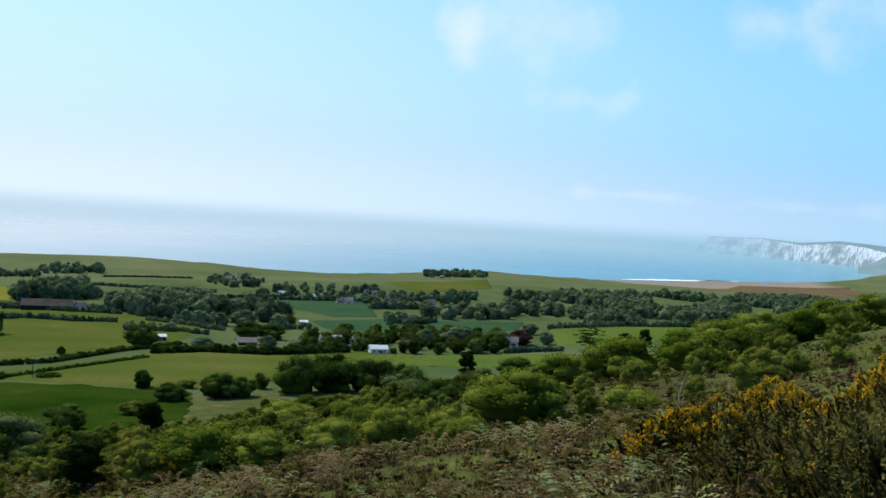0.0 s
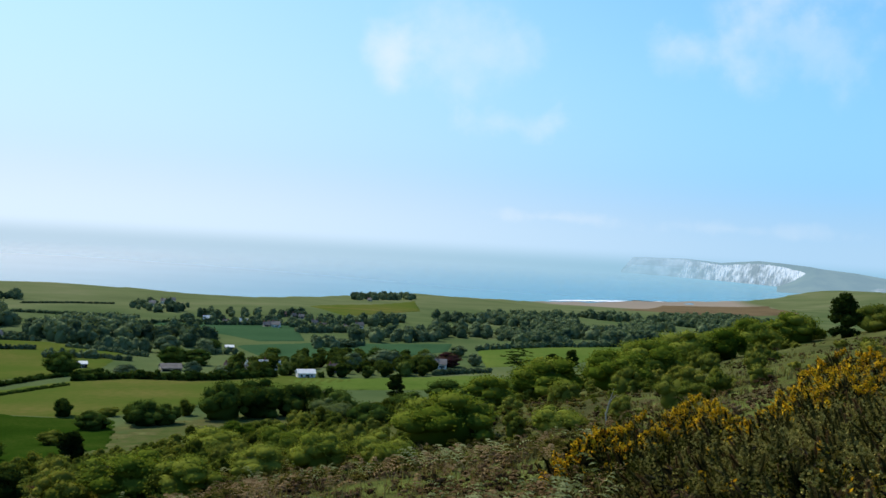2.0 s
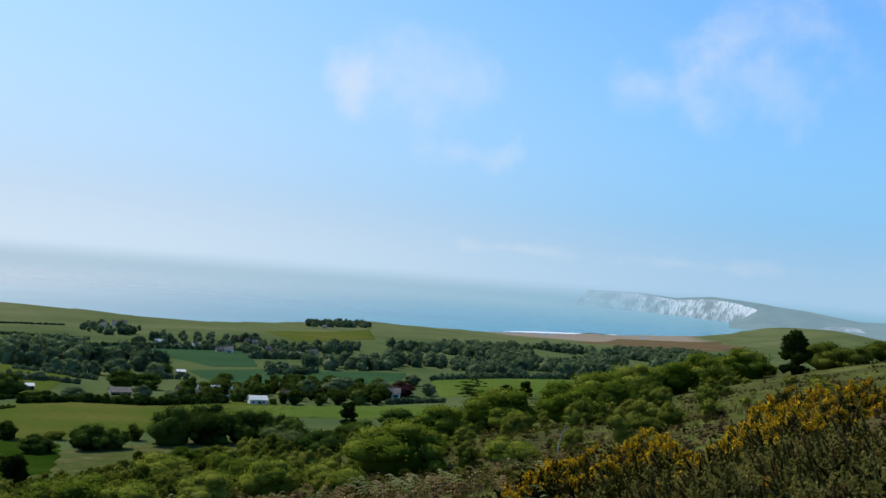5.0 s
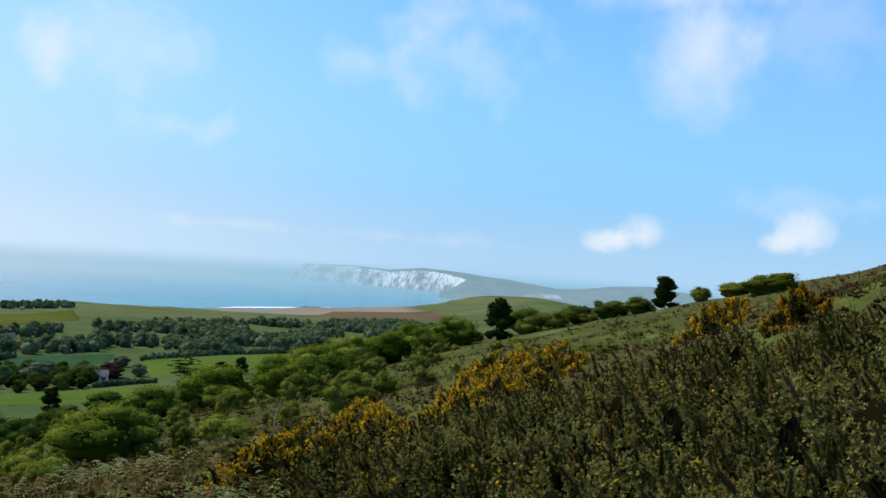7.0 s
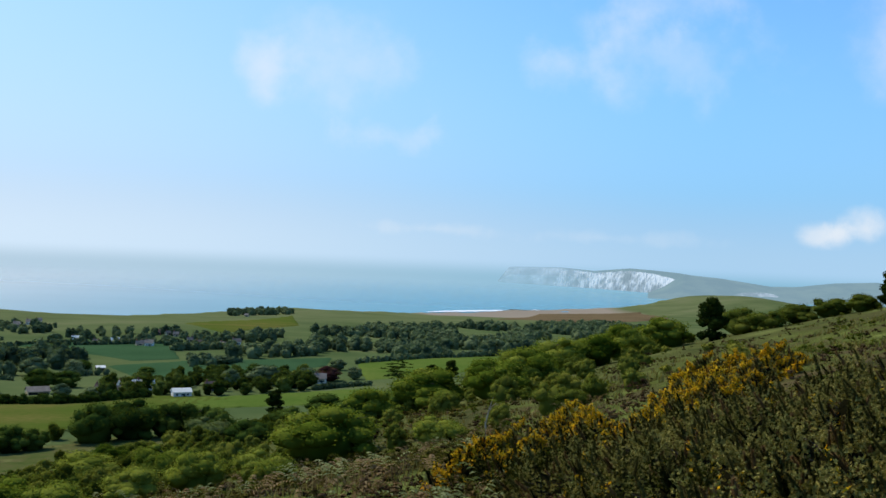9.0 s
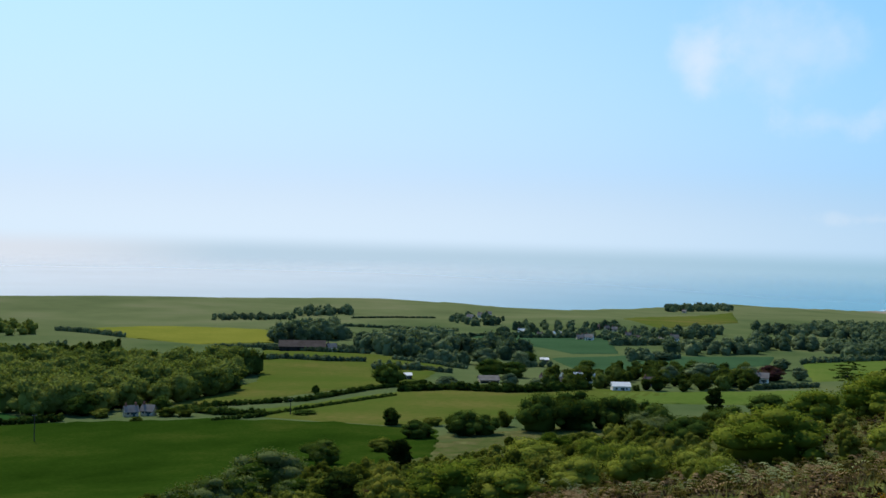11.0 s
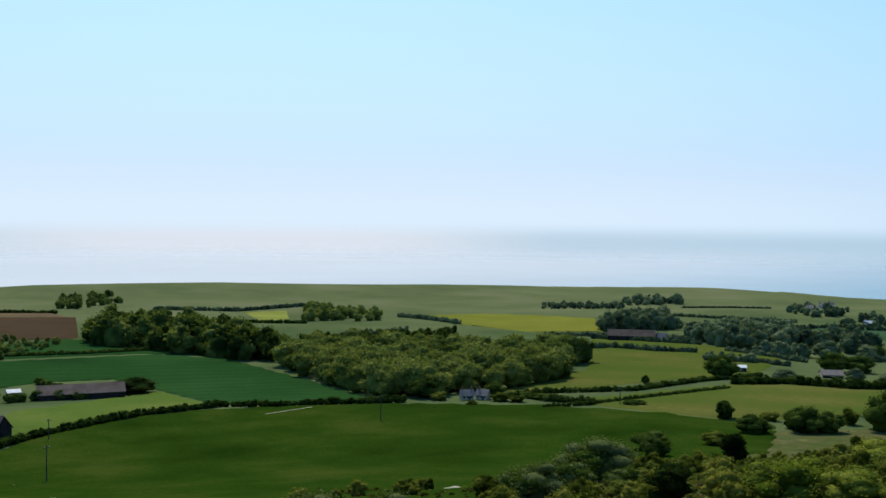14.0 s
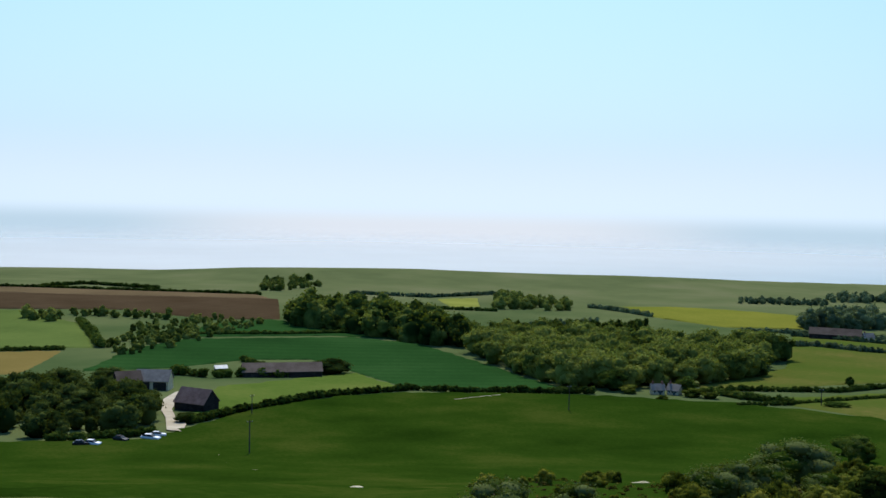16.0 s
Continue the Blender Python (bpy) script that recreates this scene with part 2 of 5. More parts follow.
DOWN_V = (-2600, -1290, -1000, -740, -600, -450, -350, -260, -200, -150, -93, -60, -30, -10, 0, 40, 150, 600)
DOWN_Z = (26, 34, 40, 44, 46.5, 50, 55, 61.5, 71, 83, 99, 106.8, 114.5, 120.2, 123.75, 128, 131.5, 134)


RIDGE_U = (-600, -300, -200, 0, 250, 400, 600, 710, 810, 950, 1150, 1210, 1400)
RIDGE_Z = (2, 4.5, 9.5, 11.5, 8, 3.5, 3, -2, -9, -2.5, 1, 5, 0)


def slope_profile(v):
    """The fall of the down from its ridge to the vale, rounded off."""
    z = 0
    for k in (-0.8, 0, 0.8):
        z = z + np.interp(v * (1 + 0.12 * k) + 2.5 * k, DOWN_V, DOWN_Z) / 3
    return z


def height(x, y):
    """The ground's height, for numbers or arrays."""
    x, y = np.asarray(x, float), np.asarray(y, float)
    u, v = coast_frame(x, y)
    z = slope_profile(v)
    z = z + 0.046 * np.clip(u, 0, 170) * ease(-210, -70, v)                    # the ridge climbs along the coast
    z = z - 22 * ease(500, 1700, u) * ease(-300, -620, v)                          # the vale runs down to the far bay
    z = z - 60 * ease(420, 900, u) * ease(-420, -60, v) * ease(2400, 700, u)       # the ridge drops behind its brow
    z = z + np.interp(u, RIDGE_U, RIDGE_Z) * np.exp(-((v + 1175) / 120) ** 2)          # green down along the shore
    z = z + 30 * np.exp(-((x - 860) / 150) ** 2 - ((y - 2600) / 420) ** 2) - 11 * np.exp(-((x - 430) / 190) ** 2 - ((y - 2450) / 420) ** 2)        # far green hill
    z = z - 12 * np.exp(-((u - 1750) / 300) ** 2 - ((v + 1170) / 170) ** 2)         # low ground behind the beach
    z = z + 5 * np.exp(-((u + 330) / 170) ** 2 - ((v + 900) / 200) ** 2)
    r = np.hypot(x, y)
    far = ease(60, 500, r)
    z = z + far * (1.3 * np.sin(x / 83 + 1.0) * np.sin(y / 97 + 0.4) + 0.8 * np.sin(x / 41 - y / 57))
    z = z + (1 - ease(90, 260, r)) * ease(3, 25, r) * (0.30 * np.sin(x / 5.1 + y / 8.3) + 0.2 * np.sin(x / 3.3 - y / 4.1 + 2))
    sea = shore(u) - v
    return np.where(sea > -14, np.minimum(z, np.maximum(1.5 - sea * 0.12, -6)), z) * 1.0


# ---- building helpers ----
def raw_mesh(name, verts, faces, mat, smooth=False):
    me = bpy.data.meshes.new(name)
    verts = np.asarray(verts, np.float32)
    if isinstance(faces, np.ndarray):
        k = faces.shape[1]
        me.vertices.add(len(verts))
        me.vertices.foreach_set("co", verts.ravel())
        me.loops.add(faces.size)
        me.loops.foreach_set("vertex_index", faces.ravel().astype(np.int32))
        me.polygons.add(len(faces))
        me.polygons.foreach_set("loop_start", np.arange(0, faces.size, k, dtype=np.int32))
        me.update(calc_edges=True)
        me.validate()
    else:
        me.from_pydata(verts.tolist(), [], faces)
    if mat:
        me.materials.append(mat)
    me.polygons.foreach_set("use_smooth", np.full(len(me.polygons), smooth))
    return me


def ground_z(x, y):
    return float(height(x, y))


# ---- the land: one sheet from the foot of the eye to the far shore ----
def land_material():
    """Pasture in the vale, rough heath with dead bracken on the down, chalk and sand at the water's edge."""
    m, N, L = material("land_cover")
    pos = N.new("ShaderNodeNewGeometry").outputs["Position"]
    broad, mid, fine = noise_tex(N, L, pos, 0.012, 4), noise_tex(N, L, pos, 0.16, 5, 0.6), noise_tex(N, L, pos, 1.7, 6, 0.7)
    grass = ramp(N, broad, L, [(0.3, (0.055, 0.084, 0.028)), (0.5, (0.082, 0.108, 0.038)), (0.72, (0.115, 0.132, 0.050))])
    heath = ramp(N, mid, L, [(0.30, (0.044, 0.036, 0.016)), (0.43, (0.100, 0.074, 0.034)), (0.53, (0.088, 0.102, 0.022)), (0.68, (0.165, 0.185, 0.046))])
    heath = mixed(N, L, 0.55, heath, ramp(N, fine, L, [(0.3, (0.15, 0.15, 0.15)), (0.65, (1, 1, 1))]), "MULTIPLY")
    rough_grass = ramp(N, mid, L, [(0.30, (0.040, 0.062, 0.014)), (0.46, (0.070, 0.084, 0.022)), (0.58, (0.090, 0.086, 0.030)), (0.72, (0.122, 0.128, 0.042))])
    inland = N.new("ShaderNodeVectorMath")
    inland.operation = "DOT_PRODUCT"
    L.new(pos, inland.inputs[0])
    inland.inputs[1].default_value = (*INLAND, 0)
    wob = N.new("ShaderNodeMath")
    wob.operation = "MULTIPLY_ADD"
    L.new(mid, wob.inputs[0])
    wob.inputs[1].default_value = 60
    L.new(inland.outputs["Value"], wob.inputs[2])
    along = N.new("ShaderNodeVectorMath")
    along.operation = "DOT_PRODUCT"
    L.new(pos, along.inputs[0])
    along.inputs[1].default_value = (*ALONG, 0)
    lower = N.new("ShaderNodeMapRange")
    lower.interpolation_type = "SMOOTHSTEP"
    L.new(along.outputs["Value"], lower.inputs[0])
    lower.inputs[1].default_value, lower.inputs[2].default_value, lower.inputs[3].default_value, lower.inputs[4].default_value = 20, 150, 0, 125
    edge = N.new("ShaderNodeMath")
    edge.operation = "ADD"
    L.new(wob.outputs[0], edge.inputs[0])
    L.new(lower.outputs[0], edge.inputs[1])
    mr = N.new("ShaderNodeMapRange")
    L.new(edge.outputs[0], mr.inputs[0])
    mr.inputs[1].default_value, mr.inputs[2].default_value = -145, -128
    shoreward = N.new("ShaderNodeMapRange")
    L.new(wob.outputs[0], shoreward.inputs[0])
    shoreward.inputs[1].default_value, shoreward.inputs[2].default_value = -720, -880
    # turf towards the shore, made paler and greyer to carry the haze
    hazed_turf = ramp(N, broad, L, [(0.3, (0.085, 0.105, 0.040)), (0.5, (0.11, 0.128, 0.050)), (0.7, (0.14, 0.145, 0.065))])
    col = mixed(N, L, shoreward.outputs[0], grass, hazed_turf)
    brow = N.new("ShaderNodeMapRange")
    L.new(wob.outputs[0], brow.inputs[0])
    brow.inputs[1].default_value, brow.inputs[2].default_value = -40, 20
    heath = mixed(N, L, brow.outputs[0], rough_grass, heath)
    col = mixed(N, L, mr.outputs[0], col, heath)
    sep = N.new("ShaderNodeSeparateXYZ")
    L.new(pos, sep.inputs[0])
    low = N.new("ShaderNodeMapRange")
    L.new(sep.outputs[2], low.inputs[0])
    low.inputs[1].default_value, low.inputs[2].default_value = 9.0, 5.0
    col = mixed(N, L, low.outputs[0], col, (0.26, 0.21, 0.15))
    b = N.new("ShaderNodeBsdfPrincipled")
    L.new(col, b.inputs["Base Color"])
    b.inputs["Roughness"].default_value, b.inputs["Specular IOR Level"].default_value = 0.95, 0.0
    bp = N.new("ShaderNodeBump")
    bp.inputs["Strength"].default_value, bp.inputs["Distance"].default_value = 0.7, 0.3
    L.new(fine, bp.inputs["Height"])
    L.new(bp.outputs[0], b.inputs["Normal"])
    L.new(b.outputs[0], N.new("ShaderNodeOutputMaterial").inputs[0])
    return m


yaws = np.radians(np.concatenate([np.arange(-42, 80, 0.32), np.arange(80, 318, 6.0)]))
rings = np.concatenate([[0.001], np.geomspace(1.2, 4900, 480)])
gy, gr = np.meshgrid(yaws, rings)
gx, gy = -gr * np.sin(gy), gr * np.cos(gy)
n_r, n_a = gx.shape
verts = np.stack([gx, gy, height(gx, gy)], -1).reshape(-1, 3)
i, j = np.meshgrid(np.arange(n_r - 1), np.arange(n_a), indexing="ij")
quads = np.stack([i * n_a + j, (i + 1) * n_a + j, (i + 1) * n_a + (j + 1) % n_a, i * n_a + (j + 1) % n_a], -1).reshape(-1, 4)
dry = (verts[quads][:, :, 2].max(1) > -5.9)                     # the sea floor ends a little way out
quads = quads[dry]
ground = new("ground", raw_mesh("ground", verts, quads[:, ::-1].copy(), land_material(), True))
tagged(ground, "rolling green farmland falling from rough heath to the sea", "ground", kind="structure")


# ---- the sea ----
def sea_material():
    m, N, L = material("sea_water")
    pos = N.new("ShaderNodeNewGeometry").outputs["Position"]
    b = N.new("ShaderNodeBsdfPrincipled")
    patch = noise_tex(N, L, pos, 0.0016, 3)
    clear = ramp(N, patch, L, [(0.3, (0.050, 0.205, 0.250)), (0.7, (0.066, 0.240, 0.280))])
    # on the sun's side the whiteness of haze goes into the base colour
    haze_pale = ramp(N, patch, L, [(0.3, (0.52, 0.49, 0.42)), (0.7, (0.58, 0.55, 0.48))])
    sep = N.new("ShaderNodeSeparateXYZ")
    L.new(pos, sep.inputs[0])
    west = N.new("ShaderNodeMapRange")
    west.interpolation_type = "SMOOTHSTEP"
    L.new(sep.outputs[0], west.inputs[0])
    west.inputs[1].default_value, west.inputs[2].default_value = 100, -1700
    L.new(mixed(N, L, west.outputs[0], clear, haze_pale), b.inputs["Base Color"])
    b.inputs["Roughness"].default_value, b.inputs["IOR"].default_value = 0.16, 1.045
    wave = N.new("ShaderNodeMapping")
    wave.inputs["Rotation"].default_value, wave.inputs["Scale"].default_value = (0, 0, radians(-35)), (0.03, 0.09, 0.05)
    L.new(pos, wave.inputs[0])
    h = noise_tex(N, L, wave.outputs[0], 1.0, 6, 0.7)
    bp = N.new("ShaderNodeBump")
    bp.inputs["Strength"].default_value, bp.inputs["Distance"].default_value = 1.0, 0.004
    L.new(h, bp.inputs["Height"])
    L.new(bp.outputs[0], b.inputs["Normal"])
    # haze by distance: the water thins out to the backdrop colour behind it
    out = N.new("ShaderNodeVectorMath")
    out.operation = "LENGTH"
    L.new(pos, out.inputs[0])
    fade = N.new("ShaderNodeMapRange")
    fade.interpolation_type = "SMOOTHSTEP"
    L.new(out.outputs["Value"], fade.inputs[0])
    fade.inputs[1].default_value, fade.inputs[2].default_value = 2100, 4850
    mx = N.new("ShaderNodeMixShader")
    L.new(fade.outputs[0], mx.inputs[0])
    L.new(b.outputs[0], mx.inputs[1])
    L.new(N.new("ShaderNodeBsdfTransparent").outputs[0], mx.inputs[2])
    L.new(mx.outputs[0], N.new("ShaderNodeOutputMaterial").inputs[0])
    return m


a = np.radians(np.arange(0, 360, 3.0))
r = np.array([700.0, 4980.0])
aa, rr = np.meshgrid(a, r)
sv = np.stack([-rr * np.sin(aa), rr * np.cos(aa), 0 * rr], -1).reshape(-1, 3)
i, j = np.meshgrid(np.arange(1), np.arange(120), indexing="ij")
sq = np.stack([i * 120 + j, i * 120 + (j + 1) % 120, (i + 1) * 120 + (j + 1) % 120, (i + 1) * 120 + j], -1).reshape(-1, 4)
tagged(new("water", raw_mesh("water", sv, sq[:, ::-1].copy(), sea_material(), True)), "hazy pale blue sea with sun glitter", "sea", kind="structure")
FIELD_PLANS = {
    "sheep_pasture": ("pasture", [(-277, 137), (-303, 178), (-310, 214), (-311, 238), (-293, 263), (-259, 298), (-213, 324), (-170, 334), (-128, 334), (-106, 270), (-125, 228), (-36, 48), (-35, 36), (-51, 35), (-70, 32), (-58, -6), (-300, 45), (-275, 105), (-267, 123)]),
    "barley_field": ("crop_dark", [(-429, 167), (-491, 215), (-518, 261), (-491, 352), (-442, 363), (-353, 337), (-280, 303), (-298, 273), (-315, 253), (-381, 271), (-421, 277), (-434, 249), (-424, 207)]),
    "far_crop": ("crop_dark", [(-599, 313), (-607, 364), (-549, 394), (-449, 398), (-476, 365), (-504, 347), (-527, 269)]),
    "barn_meadow": ("meadow", [(-356, 192), (-373, 269), (-316, 252), (-313, 241), (-309, 186), (-295, 149), (-318, 164)]),
    "ploughed_field": ("plough_dark", [(-857, 262), (-796, 326), (-726, 446), (-602, 372), (-621, 332), (-694, 299), (-742, 227)]),
    "ploughed_field_pale": ("plough_pale", [(-922, 282), (-780, 457), (-732, 444), (-799, 328), (-861, 263)]),
    "left_meadow": ("meadow_pale", [(-735, 224), (-718, 250), (-637, 248), (-538, 218), (-504, 204), (-528, 161)]),
    "stubble_field": ("stubble", [(-513, 156), (-502, 188), (-429, 142), (-432, 132)]),
    "mustard_field": ("mustard", [(-567, 641), (-525, 701), (-419, 719), (-377, 646), (-414, 608), (-482, 613)]),
    "pale_paddock": ("mustard_pale", [(-696, 589), (-687, 629), (-612, 563), (-612, 534)]),
    "rolling_meadow": ("meadow_tan", [(-355, 594), (-281, 601), (-219, 576), (-200, 497), (-217, 428), (-236, 342), (-255, 354), (-273, 452)]),
    "near_meadow": ("meadow_tan", [(-218, 334), (-202, 373), (-178, 467), (-115, 483), (-69, 479), (-109, 384), (-137, 333), (-173, 332)]),
    "green_field_east": ("crop_far", [(-286, 790), (-255, 851), (-175, 817), (-142, 702), (-170, 683), (-226, 742)]),
    "green_field_low": ("crop_far", [(-176, 649), (-138, 690), (-43, 727), (-42, 659), (-96, 564), (-148, 598)]),
    "cedar_field": ("meadow", [(-25, 680), (77, 728), (62, 633), (13, 584), (-15, 560)]),
    "fallow_strip": ("plough_pale", [(160, 1672), (306, 2239), (554, 2360), (512, 1942), (293, 1626)]),
    "clump_field": ("meadow_tan", [(-214, 1063), (-141, 1441), (-104, 1131), (-157, 963)]),
    "house_field": ("meadow", [(-104, 464), (-14, 524), (3, 504), (-37, 455), (-83, 436)]),
}
HEDGE_PLANS = [
    (2.6, [(-238, 326), (-235, 353), (-208, 383), (-203, 435), (-191, 475)]),
    (3.0, [(-284, 144), (-298, 172), (-311, 212), (-311, 240), (-310, 251), (-293, 263), (-281, 277), (-262, 301)]),
    (3.0, [(-546, 249), (-539, 273), (-519, 325), (-513, 369)]),
    (4.0, [(-562, 635), (-481, 614)]),
    (3.0, [(-236, 338), (-218, 334), (-200, 338)]),
    (4.0, [(-357, 598), (-311, 596), (-281, 601)]),
    (2.2, [(-451, 920), (-419, 956), (-383, 971)]),
    (5.0, [(-25, 668), (14, 700), (80, 740)]),
    (5.0, [(-645, 252), (-541, 219), (-503, 207)]),
    (3.0, [(-639, 454), (-615, 505), (-571, 543)]),
    (3.5, [(-201, 561), (-230, 572), (-255, 578)]),
    (4.0, [(-384, 207), (-382, 219), (-372, 234)]),
    (3.0, [(-276, 99), (-273, 110), (-272, 128)]),
    (6.0, [(-244, 526), (-232, 532), (-220, 537)]),
    (3.5, [(-393, 594), (-372, 612), (-346, 622), (-324, 634)]),
    (3.5, [(-324, 634), (-290, 624)]),
    (3.5, [(-223, 540), (-200, 536)]),
    (3.0, [(-397, 794), (-364, 801), (-303, 822)]),
    (4.0, [(-298, 751), (-272, 799), (-247, 824)]),
    (3.0, [(-39, 515), (-23, 532), (-11, 540)]),
    (3.5, [(-922, 282), (-855, 351), (-811, 409), (-774, 459)]),
    (2.5, [(-517, 157), (-505, 190)]),
    (4.8, [(-185, 429), (-169, 445), (-140, 445), (-127, 454), (-110, 476)]),
    (1.8, [(-210, 318), (-200, 335), (-193, 362), (-185, 393), (-180, 413)]),
    (9.0, [(-239, 578), (-224, 580), (-206, 588)]),
    (5.5, [(-251, 794), (-226, 804), (-193, 821), (-164, 815)]),
    (6.5, [(-161, 759), (-138, 774), (-119, 787)]),
    (6.0, [(-115, 667), (-100, 689)]),
    (5.0, [(-182, 578), (-174, 596), (-162, 602)]),
    (4.0, [(-327, 512), (-312, 544), (-282, 546), (-263, 557)]),
    (5.0, [(-492, 499), (-483, 523), (-481, 555)]),
    (4.0, [(-895, 310), (-922, 364), (-852, 402)]),
    (3.0, [(-431, 246), (-388, 241)]),
    (5.0, [(-405, 197), (-387, 205)]),
    (4.0, [(-766, 546), (-712, 593), (-710, 690)]),
]
WOOD_PLANS = {
    "beech_wood": (13, 8.5, [(-344, 335), (-307, 316), (-271, 305), (-262, 329), (-256, 353), (-258, 405), (-293, 487), (-310, 490), (-364, 456), (-412, 437), (-438, 392), (-390, 356)]),
    "west_wood": (17, 9.5, [(-578, 358), (-529, 368), (-472, 364), (-411, 368), (-453, 405), (-544, 447), (-607, 431), (-630, 411)]),
    "farm_copse": (13, 9, [(-379, 645), (-351, 670), (-353, 718), (-377, 746), (-401, 706)]),
    "hall_wood": (14, 9, [(-280, 593), (-247, 595), (-229, 640), (-253, 682), (-298, 655)]),
    "down_copse": (9, 9, [(-507, 899), (-467, 956), (-484, 983), (-521, 932)]),
    "chapel_trees": (9, 11, [(-582, 548), (-544, 603), (-624, 671), (-682, 642)]),
    "shore_thicket": (7, 12, [(-801, 476), (-829, 560), (-907, 602), (-906, 542)]),
    "vale_wood": (10, 10.5, [(-113, 711), (-66, 725), (-41, 739), (3, 696), (80, 740), (150, 940), (347, 1435), (300, 1572), (45, 1239), (-79, 1001), (-139, 865)]),
    "farm_trees": (9, 9, [(-282, 88), (-277, 105), (-275, 129), (-303, 145), (-345, 158), (-369, 133), (-377, 118)]),
    "scrub_bank": (4.5, 8.5, [(-514, 211), (-604, 277), (-641, 327), (-592, 359), (-505, 261), (-458, 200)]),
    "east_belt": (11, 13, [(-302, 622), (-222, 609), (-186, 629), (-212, 705), (-293, 706), (-324, 683)]),
    "clump": (9, 11, [(-218, 1355), (-144, 1473), (-165, 1595), (-230, 1478)]),
    "garden_trees": (7, 9.5, [(-128, 463), (-89, 476), (-39, 515), (-44, 578), (-94, 609), (-146, 528)]),
    "village_trees": (7, 12, [(-277, 827), (-197, 808), (-120, 775), (-137, 918), (-200, 947), (-270, 896)]),
    "lane_trees": (5, 7.5, [(-528, 797), (-479, 855), (-501, 898), (-557, 840)]),
    "field_clump": (8, 11, [(-131, 655), (-112, 655), (-107, 672), (-116, 702), (-134, 695)]),
    "west_trees": (8, 8, [(-671, 224), (-648, 242), (-675, 255), (-695, 233)]),
    "far_row": (6, 8, [(-680, 257), (-632, 306), (-650, 319), (-698, 266)]),
    "meadow_thicket": (6, 9, [(-479, 446), (-424, 459), (-421, 535), (-437, 574), (-483, 535), (-498, 484)]),
    "church_copse": (7, 13, [(-347, 908), (-308, 854), (-289, 911), (-319, 990), (-372, 1001)]),
}


# ---- fields ----
FIELD_LABELS = {
    "pasture": "wide bright green grazed pasture", "crop_dark": "deep green field of young barley", "crop_far": "blue-green crop field with distance haze in its colour", "meadow": "green hay meadow",
    "meadow_pale": "pale mown meadow", "meadow_tan": "olive meadow with dry tan patches", "plough_dark": "dark brown ploughed field",
    "plough_pale": "pale brown harrowed field", "stubble": "straw-coloured stubble field", "mustard": "yellow-green field of rape in flower",
    "mustard_pale": "pale yellow-green paddock",
}


def field(kind, plan):
    bm = bmesh.new()
    f = bm.faces.new([bm.verts.new((x, y, 0)) for x, y in plan])
    bmesh.ops.triangulate(bm, faces=[f])
    xs, ys = [p[0] for p in plan], [p[1] for p in plan]
    size = max(max(xs) - min(xs), max(ys) - min(ys))
    step = max(4, size / 60)
    for lo, hi, axis in ((min(xs), max(xs), (1, 0, 0)), (min(ys), max(ys), (0, 1, 0))):
        at = lo + step
        while at < hi:
            bmesh.ops.bisect_plane(bm, geom=bm.verts[:] + bm.edges[:] + bm.faces[:], plane_co=[c * at for c in axis], plane_no=axis)
            at += step
    for v in bm.verts:
        v.co.z = ground_z(v.co.x, v.co.y) + (-0.15 if v.is_boundary else 0.2 + 0.0005 * math.hypot(v.co.x, v.co.y))
    bm.normal_update()
    if sum(q.normal.z for q in bm.faces) < 0:
        bmesh.ops.reverse_faces(bm, faces=bm.faces[:])
    me = bpy.data.meshes.new("field")
    bm.to_mesh(me)
    bm.free()
    me.materials.append(FIELD_MATS[kind])
    me.polygons.foreach_set("use_smooth", np.full(len(me.polygons), True))
    return tagged(new("field", me), FIELD_LABELS[kind], "field", "fields of the vale", "structure")


for kind, plan in FIELD_PLANS.values():
    field(kind, plan)


# ---- foliage ----
def ico(sub=1):
    bm = bmesh.new()
    bmesh.ops.create_icosphere(bm, subdivisions=sub, radius=1)
    v = np.array([q.co[:] for q in bm.verts])
    f = np.array([[q.index for q in p.verts] for p in bm.faces])
    bm.free()
    return v, f


ICO1, ICO2, ICO3 = ico(1), ico(2), ico(3)


